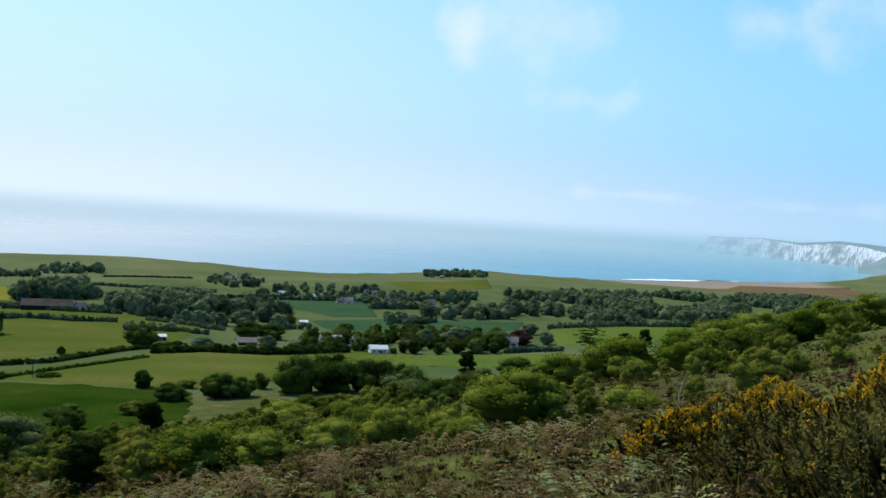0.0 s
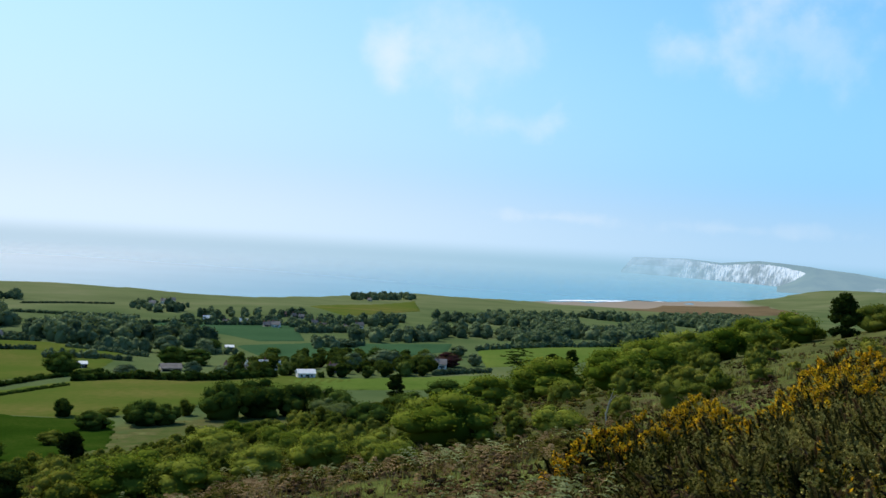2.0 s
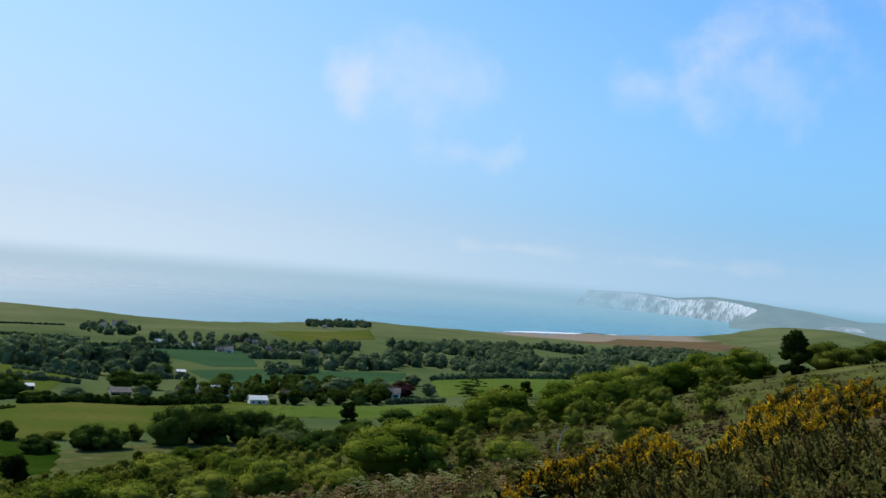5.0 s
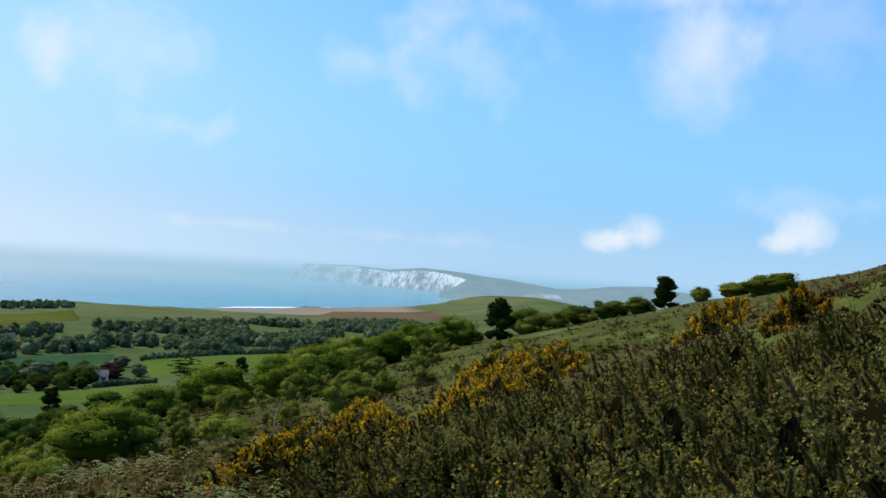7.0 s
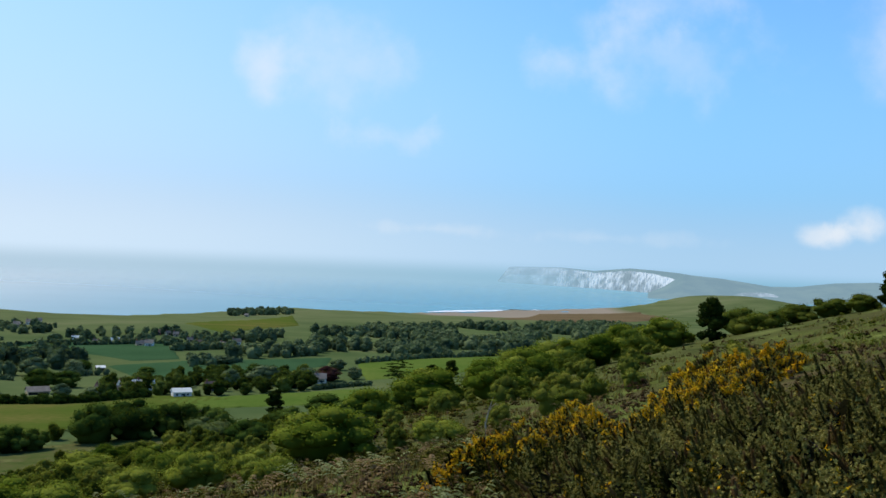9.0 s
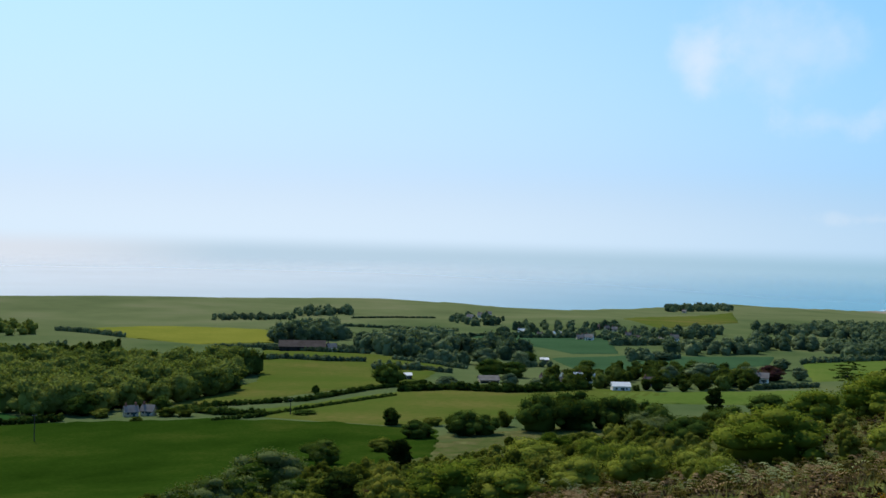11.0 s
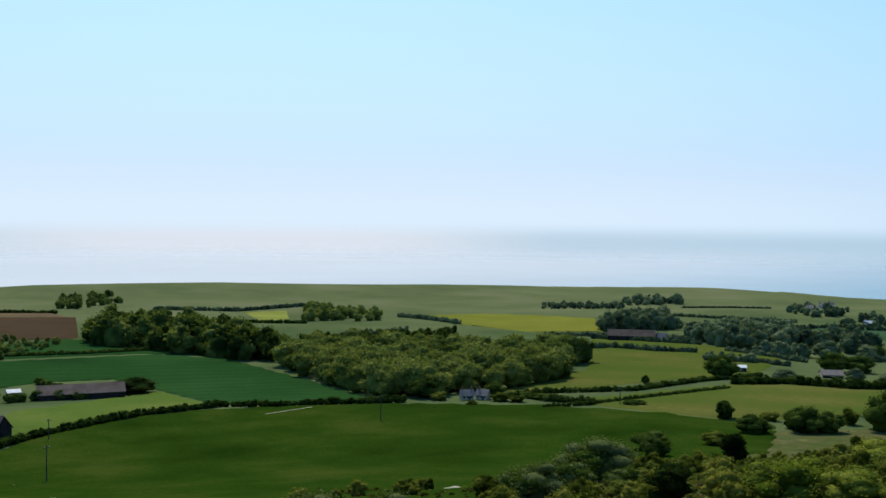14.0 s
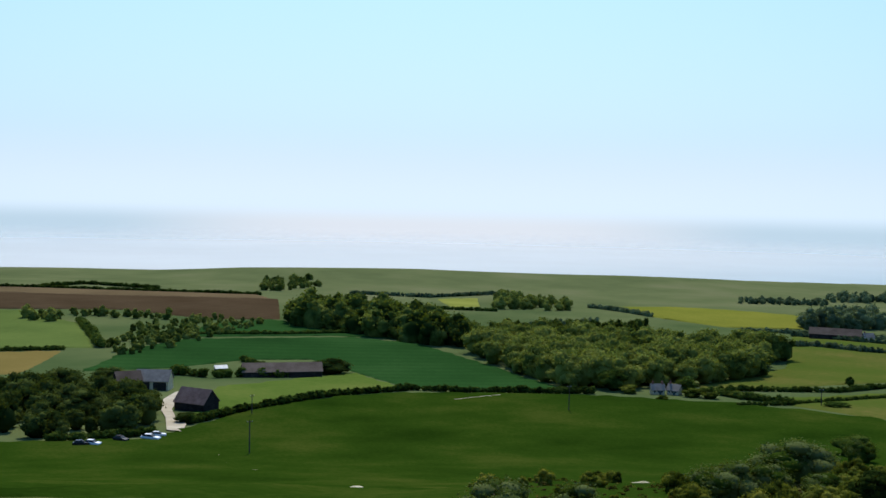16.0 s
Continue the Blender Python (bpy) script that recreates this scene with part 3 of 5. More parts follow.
def clump_cloud(seed, lumps, cards, size, wide=0.42, low=0.22, top=1.0, core=0.86, loose=0.38, round_=1.0, thin=0.7):
    """A crown one unit high standing on z = 0: leafy lumps with ragged leaf clumps on them. Verts and triangles."""
    g = np.random.default_rng(seed)
    V, F, n = [], [], 0
    cs = []
    for k in range(lumps):
        a, q = g.uniform(0, 2 * np.pi), np.sqrt(g.uniform(0, 1))
        z = g.uniform(low, 0.82)
        reach = wide * (1 - 0.75 * max(0, (z - 0.5)) / 0.5 * top)
        rad = g.uniform(0.15, 0.24) * round_ * (wide / 0.42) ** 0.5
        cs.append((np.array([np.cos(a) * q * reach, np.sin(a) * q * reach, min(z, 1 - rad)]), rad))
    for c, rad in cs:
        v = ICO1[0] * (1 + g.uniform(-0.25, 0.25, (len(ICO1[0]), 1))) * rad * core * (1, 1, 0.85) + c
        V.append(v), F.append(ICO1[1] + n)
        n += len(v)
    per = max(1, cards // lumps)
    for c, rad in cs:
        d = g.normal(size=(per, 3))
        d[:, 2] = np.abs(d[:, 2]) * 0.9 - 0.25
        d /= np.linalg.norm(d, axis=1)[:, None]
        at = c + d * rad * g.uniform(1.18 - loose, 1.18, (per, 1)) * (1, 1, 0.9)
        t1 = np.cross(d + g.normal(scale=0.55, size=(per, 3)), g.normal(size=(per, 3)))
        t1 /= np.linalg.norm(t1, axis=1)[:, None]
        t2 = np.cross(d + g.normal(scale=0.35, size=(per, 3)), t1)
        t2 /= np.linalg.norm(t2, axis=1)[:, None]
        s = size * g.uniform(0.5, 1.25, (per, 1))
        quad = np.stack([at - t1 * s, at - t2 * s * thin, at + t1 * s, at + t2 * s * thin], 1).reshape(-1, 3)
        k = np.arange(per)[:, None] * 4 + n
        V.append(quad)
        F.append(np.concatenate([k + (0, 1, 2), k + (0, 2, 3)]))
        n += len(quad)
    return np.concatenate(V), np.concatenate(F)


def billow(seed, lumps, cards, size, wide=0.5, low=0.1, big=0.24, core=ICO1, rough=0.8):
    """A crown one unit high made of many leafy billows of uneven size, with dark gaps between them."""
    g = np.random.default_rng(seed)
    V, F, n = [], [], 0
    mid, half = (1 + low) / 2, (1 - low) / 2
    for k in range(lumps):
        d = g.normal(size=3)
        d[2] = abs(d[2]) - 0.55 * (k % 3 == 0)
        d /= np.linalg.norm(d)
        r = big * g.uniform(0.55, 1.15)
        q = g.uniform(0.75, 1.0)
        c = np.array([d[0] * (wide - 0.8 * r) * q, d[1] * (wide - 0.8 * r) * q, mid + d[2] * (half - 0.75 * r) * q])
        v = core[0] * (0.82 + g.uniform(-0.16, 0.16, (len(core[0]), 1))) * r * (1, 1, 0.85) + c
        V.append(v), F.append(core[1] + n)
        n += len(v)
        m = int(cards * (r / big) ** 2)
        d = g.normal(size=(m, 3))
        d[:, 2] = np.abs(d[:, 2]) * 0.95 - 0.4 * (g.uniform(size=m) < 0.4)
        d /= np.linalg.norm(d, axis=1)[:, None]
        at = c + d * r * (1, 1, 0.85) * (0.78 + 0.42 * g.uniform(size=(m, 1)) ** 1.6)
        t1 = np.cross(d + g.normal(scale=rough, size=d.shape), g.normal(size=d.shape))
        t1 /= np.linalg.norm(t1, axis=1)[:, None]
        t2 = np.cross(d + g.normal(scale=rough, size=d.shape), t1)
        t2 /= np.linalg.norm(t2, axis=1)[:, None]
        s = size * g.uniform(0.5, 1.3, (m, 1))
        V.append(np.stack([at - t1 * s, at - t2 * s * 0.65, at + t1 * s, at + t2 * s * 0.65], 1).reshape(-1, 3))
        k4 = np.arange(m)[:, None] * 4 + n
        F.append(np.concatenate([k4 + (0, 1, 2), k4 + (0, 2, 3)]))
        n += 4 * m
    v, f = core
    hull = v * (wide * 0.66, wide * 0.66, half * 0.68) * (1 + g.uniform(-0.12, 0.12, (len(v), 1))) + (0, 0, mid - 0.03)
    return np.concatenate(V + [hull]), np.concatenate(F + [f + n])


TREE_CLOUDS = [billow(s, 13, 70, 0.042, 0.52, -0.2, 0.27) for s in range(6)]
FAR_CLOUDS = [billow(20 + s, 8, 30, 0.058, 0.54, -0.35, 0.32) for s in range(6)]
BUSH_CLOUDS = [billow(40 + s, 9, 46, 0.055, 0.62, -0.2, 0.3) for s in range(4)]


def inside(plan, x, y):
    odd = False
    for (x0, y0), (x1, y1) in zip(plan, plan[1:] + plan[:1]):
        if (y0 > y) != (y1 > y) and x < (x1 - x0) * (y - y0) / (y1 - y0) + x0:
            odd = not odd
    return odd


def grove(name, places, clouds, mat, label, category, seed=0, squash=1.0):
    """Many crowns as one mesh: (x, y, height) each."""
    g = np.random.default_rng(seed)
    V, F, n, tones = [], [], 0, []
    for x, y, h in places:
        v, f = clouds[g.integers(len(clouds))]
        a = g.uniform(0, 2 * np.pi)
        c, s = np.cos(a), np.sin(a)
        w = h * g.uniform(0.85, 1.2)
        p = np.stack([(v[:, 0] * c - v[:, 1] * s) * w, (v[:, 0] * s + v[:, 1] * c) * w, v[:, 2] * h * squash], 1)
        V.append(p + (x, y, ground_z(x, y) - 0.04 * h)), F.append(f + n)
        n += len(v)
        tones.append(np.full(len(v), g.uniform(-0.26, 0.26), np.float32))
    me = raw_mesh(name, np.concatenate(V), np.concatenate(F), mat, True)
    me.attributes.new("tone", "FLOAT", "POINT").data.foreach_set("value", np.concatenate(tones))
    return tagged(new(name, me), label, category, kind="stuff")


g = np.random.default_rng(5)
for k, (name, (tall, gap, plan)) in enumerate(WOOD_PLANS.items()):
    xs, ys = [p[0] for p in plan], [p[1] for p in plan]
    places = []
    for x in np.arange(min(xs), max(xs), gap):
        for y in np.arange(min(ys), max(ys), gap):
            px, py = x + g.uniform(-0.42, 0.42) * gap, y + g.uniform(-0.42, 0.42) * gap
            banks = noise.noise(Vector((px / 60, py / 120, k))) if name == "vale_wood" else noise.noise(Vector((px / 34, py / 34, k)))
            if inside(plan, px, py) and (gap < 10 or banks > (-0.03 if name == "vale_wood" else -0.22)):
                places.append((px, py, tall * (0.5 + 0.75 * g.uniform(0, 1) ** 0.8)))
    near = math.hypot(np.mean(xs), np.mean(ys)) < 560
    grove("woodland" if tall > 6 else "scrub", places, TREE_CLOUDS if near else FAR_CLOUDS, YARDLEAF if name == "farm_trees" else BROADLEAF if near or name in ("west_wood", "chapel_trees", "scrub_bank", "shore_thicket", "west_trees", "far_row", "meadow_thicket") else HAZEDLEAF,
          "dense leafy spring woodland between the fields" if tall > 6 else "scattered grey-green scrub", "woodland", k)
for k, (tall, line) in enumerate(HEDGE_PLANS):
    places = []
    for (x0, y0), (x1, y1) in zip(line, line[1:]):
        steps = max(1, int(math.hypot(x1 - x0, y1 - y0) / (tall * (0.36 if tall < 5 else 0.5))))
        for q in range(steps):
            s = (q + g.uniform(0, 0.8)) / steps
            places.append((x0 + (x1 - x0) * s + g.uniform(-0.5, 0.5), y0 + (y1 - y0) * s + g.uniform(-0.5, 0.5), tall * g.uniform(0.7, 1.15)))
    grove("hedge", places, BUSH_CLOUDS if tall < 6 and abs(line[0][1]) < 450 else FAR_CLOUDS, DARKLEAF if abs(line[0][1]) < 460 else HAZEDLEAF, "dark clipped hedgerow along a field edge", "hedge", 50 + k)


# ---- plants ----
def part(name, me, parent, label="", m=None):
    """One mesh under a thing or a part."""
    ob = new(name, me)
    ob.parent = parent
    if m:
        ob.matrix_basis = m
    return tagged(ob, label)


def tube(path, radii, sides=6):
    """A tapered tube along points."""
    V, F = [], []
    path = [np.asarray(p, float) for p in path]
    for k, (p, r) in enumerate(zip(path, radii)):
        d = path[min(k + 1, len(path) - 1)] - path[max(k - 1, 0)]
        d = d / (np.linalg.norm(d) + 1e-9)
        s = np.cross(d, (0.31, 0.95, 0.05))
        s /= np.linalg.norm(s)
        t = np.cross(d, s)
        for q in range(sides):
            a = 2 * np.pi * q / sides
            V.append(p + r * (np.cos(a) * s + np.sin(a) * t))
    for k in range(len(path) - 1):
        for q in range(sides):
            w = (q + 1) % sides
            F.append((k * sides + q, k * sides + w, (k + 1) * sides + w))
            F.append((k * sides + q, (k + 1) * sides + w, (k + 1) * sides + q))
    return np.array(V), np.array(F)


def join(pieces):
    V, F, n = [], [], 0
    for v, f in pieces:
        V.append(v), F.append(f + n)
        n += len(v)
    return np.concatenate(V), np.concatenate(F)


def trunk_and_limbs(seed, top, spread, thick, stems=1, lean=(0, 0)):
    g = np.random.default_rng(seed)
    pieces = []
    for s in range(stems):
        a = g.uniform(0, 6.28)
        off = np.array([np.cos(a), np.sin(a), 0]) * (0.03 if stems > 1 else 0)
        tip = np.array([lean[0], lean[1], top]) + off * 5 + (g.normal(0, 0.03), g.normal(0, 0.03), 0)
        mid = off + tip * 0.5 + (g.normal(0, 0.02), g.normal(0, 0.02), 0)
        pieces.append(tube([off * 0.6 + (0, 0, -0.06), off + (0, 0, 0.05), mid, tip], [thick * 1.5, thick, thick * 0.7, thick * 0.25]))
        for k in range(5):
            b, z = g.uniform(0, 6.28), g.uniform(0.3, 0.9) * top
            root = tip * (z / top)
            end = root + np.array([np.cos(b) * spread, np.sin(b) * spread, 0.5 * spread])
            pieces.append(tube([root, (root + end) / 2 + (0, 0, 0.04), end], [thick * 0.5, thick * 0.32, thick * 0.1], 5))
    return join(pieces)


def tree_master(name, cloud, leaf, seed, top=0.7, spread=0.25, thick=0.03, stems=1, lean=(0, 0), foliage="crown", wood="trunk"):
    """A plant one unit high and wide, out of which copies are scaled."""
    base = new(name)
    v, f = trunk_and_limbs(seed, top, spread, thick, stems, lean)
    part(wood, raw_mesh(wood, v, f, BARK, True), base)
    part(foliage, raw_mesh(foliage, *cloud, leaf, True), base)
    return base


SPRING = leaves("spring_leaf", (0.036, 0.064, 0.006), (0.110, 0.148, 0.014), (0.235, 0.252, 0.034), 0.4, spread=0.4, base=0.14)
RIDGELEAF = leaves("ridge_leaf", (0.024, 0.038, 0.006), (0.078, 0.098, 0.014), (0.190, 0.195, 0.030), 0.4, spread=0.4, base=0.12)
NEEDLES = leaves("pine_needles", (0.007, 0.014, 0.003), (0.014, 0.026, 0.005), (0.029, 0.043, 0.007), 0.1)
BLOSSOM = leaves("may_blossom", (0.016, 0.036, 0.004), (0.040, 0.068, 0.008), (0.120, 0.145, 0.045), 0.3, spread=0.75)
WINDLEAF = leaves("wind_bent_leaf", (0.060, 0.076, 0.007), (0.120, 0.140, 0.015), (0.216, 0.216, 0.030), 0.4)
COPPER = leaves("copper_leaf", (0.030, 0.012, 0.014), (0.055, 0.020, 0.022), (0.090, 0.035, 0.032), 0.25)


def sheared(cloud, dx, dz=0.0):
    v, f = cloud
    v = v.copy()
    v[:, 0] += dx * np.maximum(v[:, 2], 0) ** 1.6
    return v, f


def layered(seed):
    """Flat tiers of foliage on bare limbs."""
    g = np.random.default_rng(seed)
    pieces = []
    for z, r in ((0.96, 0.16), (0.84, 0.32), (0.7, 0.42), (0.56, 0.34), (0.42, 0.46), (0.3, 0.3)):
        for k in range(4):
            a = g.uniform(0, 6.28)
            v, f = clump_cloud(int(seed * 97 + k + z * 100), 3, 50, 0.11, 0.5, 0.3)
            pieces.append((v * (r * 1.1, r * 1.1, 0.14) + (np.cos(a) * r * 0.6, np.sin(a) * r * 0.6, z - 0.1), f))
    return join(pieces)


def mound(seed, lumps=20, cards=170, size=0.022):
    """A shrub leafy down to the ground."""
    return billow(seed, lumps, cards, size, 0.62, -0.35, 0.26)


def pine_crown(seed):
    """Dark needle masses, deep and uneven, drawn out at the top."""
    g = np.random.default_rng(seed)
    pieces = []
    for k in range(22):
        z = g.uniform(0.08, 0.93)
        a, q = g.uniform(0, 6.28), g.uniform(0.1, 0.36) * (1.15 - 0.75 * z)
        r = g.uniform(0.16, 0.25)
        v, f = billow(seed * 31 + k, 4, 60, 0.09, 0.5, 0.0, 0.4)
        pieces.append(((v - (0, 0, 0.5)) * (2.2 * r, 2.2 * r, 1.5 * r) + (np.cos(a) * q, np.sin(a) * q, min(z, 1 - 0.7 * r)), f))
    return join(pieces)


bush = [mound(60 + s) for s in range(5)]
mounds = [mound(90 + s, 13, 150, 0.026) for s in range(4)]
ball = [billow(70 + s, 24, 130, 0.024, 0.54, -0.22, 0.22) for s in range(4)]
pines = [pine_crown(5 + s) for s in range(2)]
SHRUB_KINDS = {
    "thorn_dark": ("thorn_tree", bush, DARKLEAF, "dark green thicket tree at the foot of the heath", "tree", 3),
    "shrub_green": ("shrub", bush, SPRING, "bright spring-green shrub on the hillside", "shrub", 4),
    "ridge_shrub": ("shrub", bush, RIDGELEAF, "green shrub along the brow of the down", "shrub", 4),
    "hawthorn_bloom": ("hawthorn", bush, BLOSSOM, "hawthorn bush flecked with pale blossom", "shrub", 3),
    "dark_conifer": ("conifer", pines, NEEDLES, "compact dark conifer on the slope", "tree", 1),
    "round_tree": ("tree", ball, DARKLEAF, "rounded dark broadleaf tree standing in a field", "tree", 1),
    "bush_small": ("bush", mounds, RIDGELEAF, "low olive-green bush on the slope", "bush", 4),
    "yard_tree": ("tree", ball, YARDLEAF, "dark leafy tree crowding a farmyard", "tree", 1),
    "copper_tree": ("tree", ball, COPPER, "purple-leaved copper beech in a garden", "tree", 1),
    "garden_tree": ("tree", ball, HAZEDLEAF, "leafy garden tree beside the cottages", "tree", 1),
    "pine": ("pine_tree", pines, NEEDLES, "dark wind-shaped pine on the brow", "tree", 1),
    "wind_tree": ("hawthorn_tree", [sheared(b, 0.45) for b in bush], WINDLEAF, "wind-bent hawthorn on the skyline", "tree", 2),
    "cedar": ("cedar_tree", [layered(3)], DARKLEAF, "spreading cedar with flat tiers", "tree", 1),
}
PLANTS = {
    "thorn_dark": [(-96.3, 343.8, 15.6, 12.5), (-85.9, 351.7, 18.8, 13.1), (-75.7, 358.1, 13.0, 10.4), (-67.1, 359.8, 12.4, 11.2), (-58.7, 357.2, 11.9, 9.1), (-9.5, 71.4, 3.3, 1.9), (-10.9, 109.5, 3.6, 2.4), (-115.8, 323.9, 11.7, 7.9), (-110.5, 327.9, 9.5, 6.8), (-127.7, 310.8, 9.6, 5.9), (-121.5, 328.2, 6.5, 6.1), (-136.2, 260.6, 10.6, 5.8), (1.9, 99.0, 6.0, 2.8), (-2.3, 71.0, 4.3, 1.9), (-7.6, 119.8, 4.6, 2.2)],
    "shrub_green": [(-20.6, 72.1, 4.1, 1.7), (-13.2, 60.6, 2.4, 1.4), (-7.4, 40.3, 2.2, 1.2), (-12.4, 33.8, 2.8, 1.3), (-10.5, 33.4, 2.3, 1.0), (-2.9, 47.9, 3.9, 1.7), (-4.9, 40.7, 2.0, 1.0), (3.4, 95.9, 5.8, 2.6), (8.6, 85.6, 4.7, 2.4), (-1.7, 71.0, 3.5, 1.8), (12.4, 93.2, 4.6, 2.1), (2.0, 45.0, 2.0, 0.9), (-9.4, 38.9, 1.8, 0.9), (-23.8, 89.9, 3.1, 1.5), (8.5, 94.6, 4.2, 2.3), (11.3, 93.3, 4.6, 2.3), (20.4, 126.4, 6.3, 3.1), (24.6, 126.6, 4.9, 2.7), (33.8, 149.2, 7.5, 3.5), (39.5, 152.0, 6.0, 3.1), (31.8, 165.0, 5.5, 2.8), (38.7, 163.5, 6.4, 2.8)],
    "ridge_shrub": [(56.0, 166.9, 7.7, 4.0), (56.9, 158.1, 6.1, 3.3), (62.9, 161.2, 6.2, 3.0), (67.2, 159.4, 6.2, 3.0), (70.7, 155.7, 5.2, 2.6), (43.9, 162.2, 5.5, 2.8), (76.5, 146.2, 3.2, 2.5)],
    "hawthorn_bloom": [(-44.2, 75.0, 5.7, 3.1), (-37.3, 55.6, 3.7, 2.6), (-36.1, 57.7, 3.0, 2.2), (-128.1, 247.8, 7.3, 5.5), (-34.5, 33.4, 3.4, 1.9), (-32.0, 35.8, 2.4, 1.9), (-17.9, 102.5, 4.0, 2.3), (-31.9, 57.8, 2.5, 1.4)],
    "dark_conifer": [(-42.8, 99.1, 3.2, 3.5), (-16.1, 32.2, 2.0, 1.8), (-47.4, 425.4, 8.4, 9.8), (32.3, 587.1, 9.0, 9.0), (21.1, 579.6, 10.2, 7.6)],
    "round_tree": [(-174, 524, 15, 10), (-163, 527, 14, 9), (-177, 602, 12, 9), (-145, 540, 9, 6), (-74, 553, 14, 9), (-61, 550, 13, 8), (-143, 611, 9, 5), (-265.1, 315.4, 11.3, 9.0), (-247.2, 339.5, 8.3, 5.5), (-147.4, 335.0, 6.8, 6.8), (-203.2, 456.9, 15.3, 12.0), (-187.3, 344.4, 8.6, 2.1), (-217.5, 409.8, 3.6, 4.1)],
    "copper_tree": [(-34.6, 558.9, 14.1, 8.0)],
    "garden_tree": [(-199.0, 587.2, 15.6, 10.9), (-179.8, 597.5, 11.6, 9.6), (-110.4, 675.0, 12.7, 6.7), (-33.1, 623.1, 9.6, 7.5), (-82.0, 529.7, 10.0, 8.8), (-67.1, 539.8, 17.9, 11.3), (-46.2, 550.1, 15.7, 9.1), (-21.2, 567.6, 8.1, 7.5), (-146.8, 469.6, 8.1, 7.0), (-133.3, 473.6, 9.1, 5.4), (-173.6, 456.1, 10.7, 6.4)],
    "yard_tree": [(-376.0, 258.1, 18.5, 7.0), (-372.5, 156.5, 13.3, 8.0), (-366.2, 137.0, 17.1, 9.4), (-313.1, 140.0, 15.0, 8.3), (-312.6, 123.2, 16.5, 9.2), (-287.4, 145.1, 7.0, 3.2), (-326.6, 111.1, 15.1, 9.4)],
    "bush_small": [(-235.7, 308.2, 5.5, 1.9), (-234.1, 324.3, 9.6, 3.9), (-227.0, 325.7, 7.8, 3.3), (-255.1, 313.3, 8.0, 3.5), (-222.7, 337.1, 8.0, 2.7), (7.3, 42.4, 1.6, 0.9), (7.9, 45.3, 1.5, 0.8), (-110.4, 349.0, 6.8, 6.0), (-99.2, 404.0, 8.2, 4.6), (-125.5, 280.2, 10.1, 4.4), (-134.1, 340.5, 8.0, 4.0)],
    "pine": [(45.1, 148.3, 4.9, 6.6), (73.0, 151.3, 4.4, 5.0)],
    "wind_tree": [(63.0, 105.6, 5.4, 2.7), (81.0, 144.9, 5.3, 2.7)],
    "cedar": [(2.8, 544.0, 18.4, 13.1)],
    "gorse_flower": [(3.1, 24.8, 1.1, 0.8), (5.3, 30.5, 1.0, 0.8), (5.1, 25.5, 1.0, 0.7), (7.0, 25.0, 1.3, 0.9), (9.6, 30.5, 1.4, 1.0), (12.8, 34.7, 2.0, 0.8), (11.9, 39.2, 1.6, 0.6), (1.6, 18.9, 0.7, 0.5), (4.2, 26.7, 0.7, 0.6), (11.3, 33.1, 1.1, 0.7), (31.9, 56.6, 3.9, 0.9), (15.8, 24.3, 1.4, 0.6), (5.0, 20.4, 0.8, 0.6), (9.7, 33.6, 1.7, 0.8), (12.1, 36.0, 1.9, 0.7), (14.1, 37.4, 1.8, 0.7), (8.0, 30.0, 1.4, 0.7), (17.8, 32.5, 1.8, 0.5), (2.3, 20.9, 0.9, 0.6), (5.4, 28.5, 1.1, 0.6)],
}
HOUSE_PLANS = {
    "white": [(-96, 479, 8.2), (-249, 827, 6.1), (-217, 820, 6.0), (-346, 1006, 7.6), (-347, 1031, 5.4), (-312, 608, 5.2), (-38, 547, 3.6), (-341, 957, 5.6), (-127, 510, 10.5), (-120, 512, 8.0), (-185, 797, 6.0), (-123, 817, 6.2)],
    "stone": [(-128, 492, 6.1), (-122, 493, 3.9), (-247, 320, 5.7), (-242, 324, 5.3), (-196, 911, 5.1), (-188, 905, 4.5), (-164, 844, 4.2), (-130, 798, 4.4), (-229, 812, 3.7), (-194, 801, 3.6), (-192, 809, 3.2), (-194, 1366, 6.0)],
    "brick": [(-88, 508, 5.6), (-137, 497, 5.1), (-150, 806, 3.6), (-206, 917, 4.6), (-263, 688, 6.4)],
    "barn": [(-329, 600, 29.9), (-165, 493, 9.7), (-377, 234, 33.0), (-308, 159, 11.7), (-361, 169, 12.2), (-364, 160, 8.7)],
    "shed": [(-397, 216, 4.9), (-208, 490, 4.7), (-171, 617, 4.9)],
}
POLE_PLANS = [(-225.7, 131.0, 8.8), (-237.3, 260.0, 8.9), (-289.4, 168.7, 6.6), (-191.3, 341.0, 6.4)]
CAR_PLANS = [(-264.8, 123.1), (-268.5, 127.0), (-266.1, 115.3), (-262.4, 106.0), (-263.4, 103.4)]
MOUND_PLANS = [(-234.2, 126.2), (-226.7, 123.2), (-211.2, 116.1), (-246.8, 132.2), (-191.6, 112.1), (-90.0, 65.0), (-136.3, 184.0), (-62.7, 79.2)]
PATH_PLAN = [(-278.6, 245.0), (-278.7, 252.4), (-279.0, 260.9), (-279.0, 268.2)]
TRACK_PLAN = [(-332.9, 159.2), (-348.0, 171.5), (-348.9, 176.5), (-334.8, 166.6), (-311.8, 152.2), (-298.8, 146.9), (-283.0, 142.9), (-271.9, 136.0), (-276.5, 133.4), (-298.3, 143.5), (-313.4, 149.0)]
g = np.random.default_rng(11)
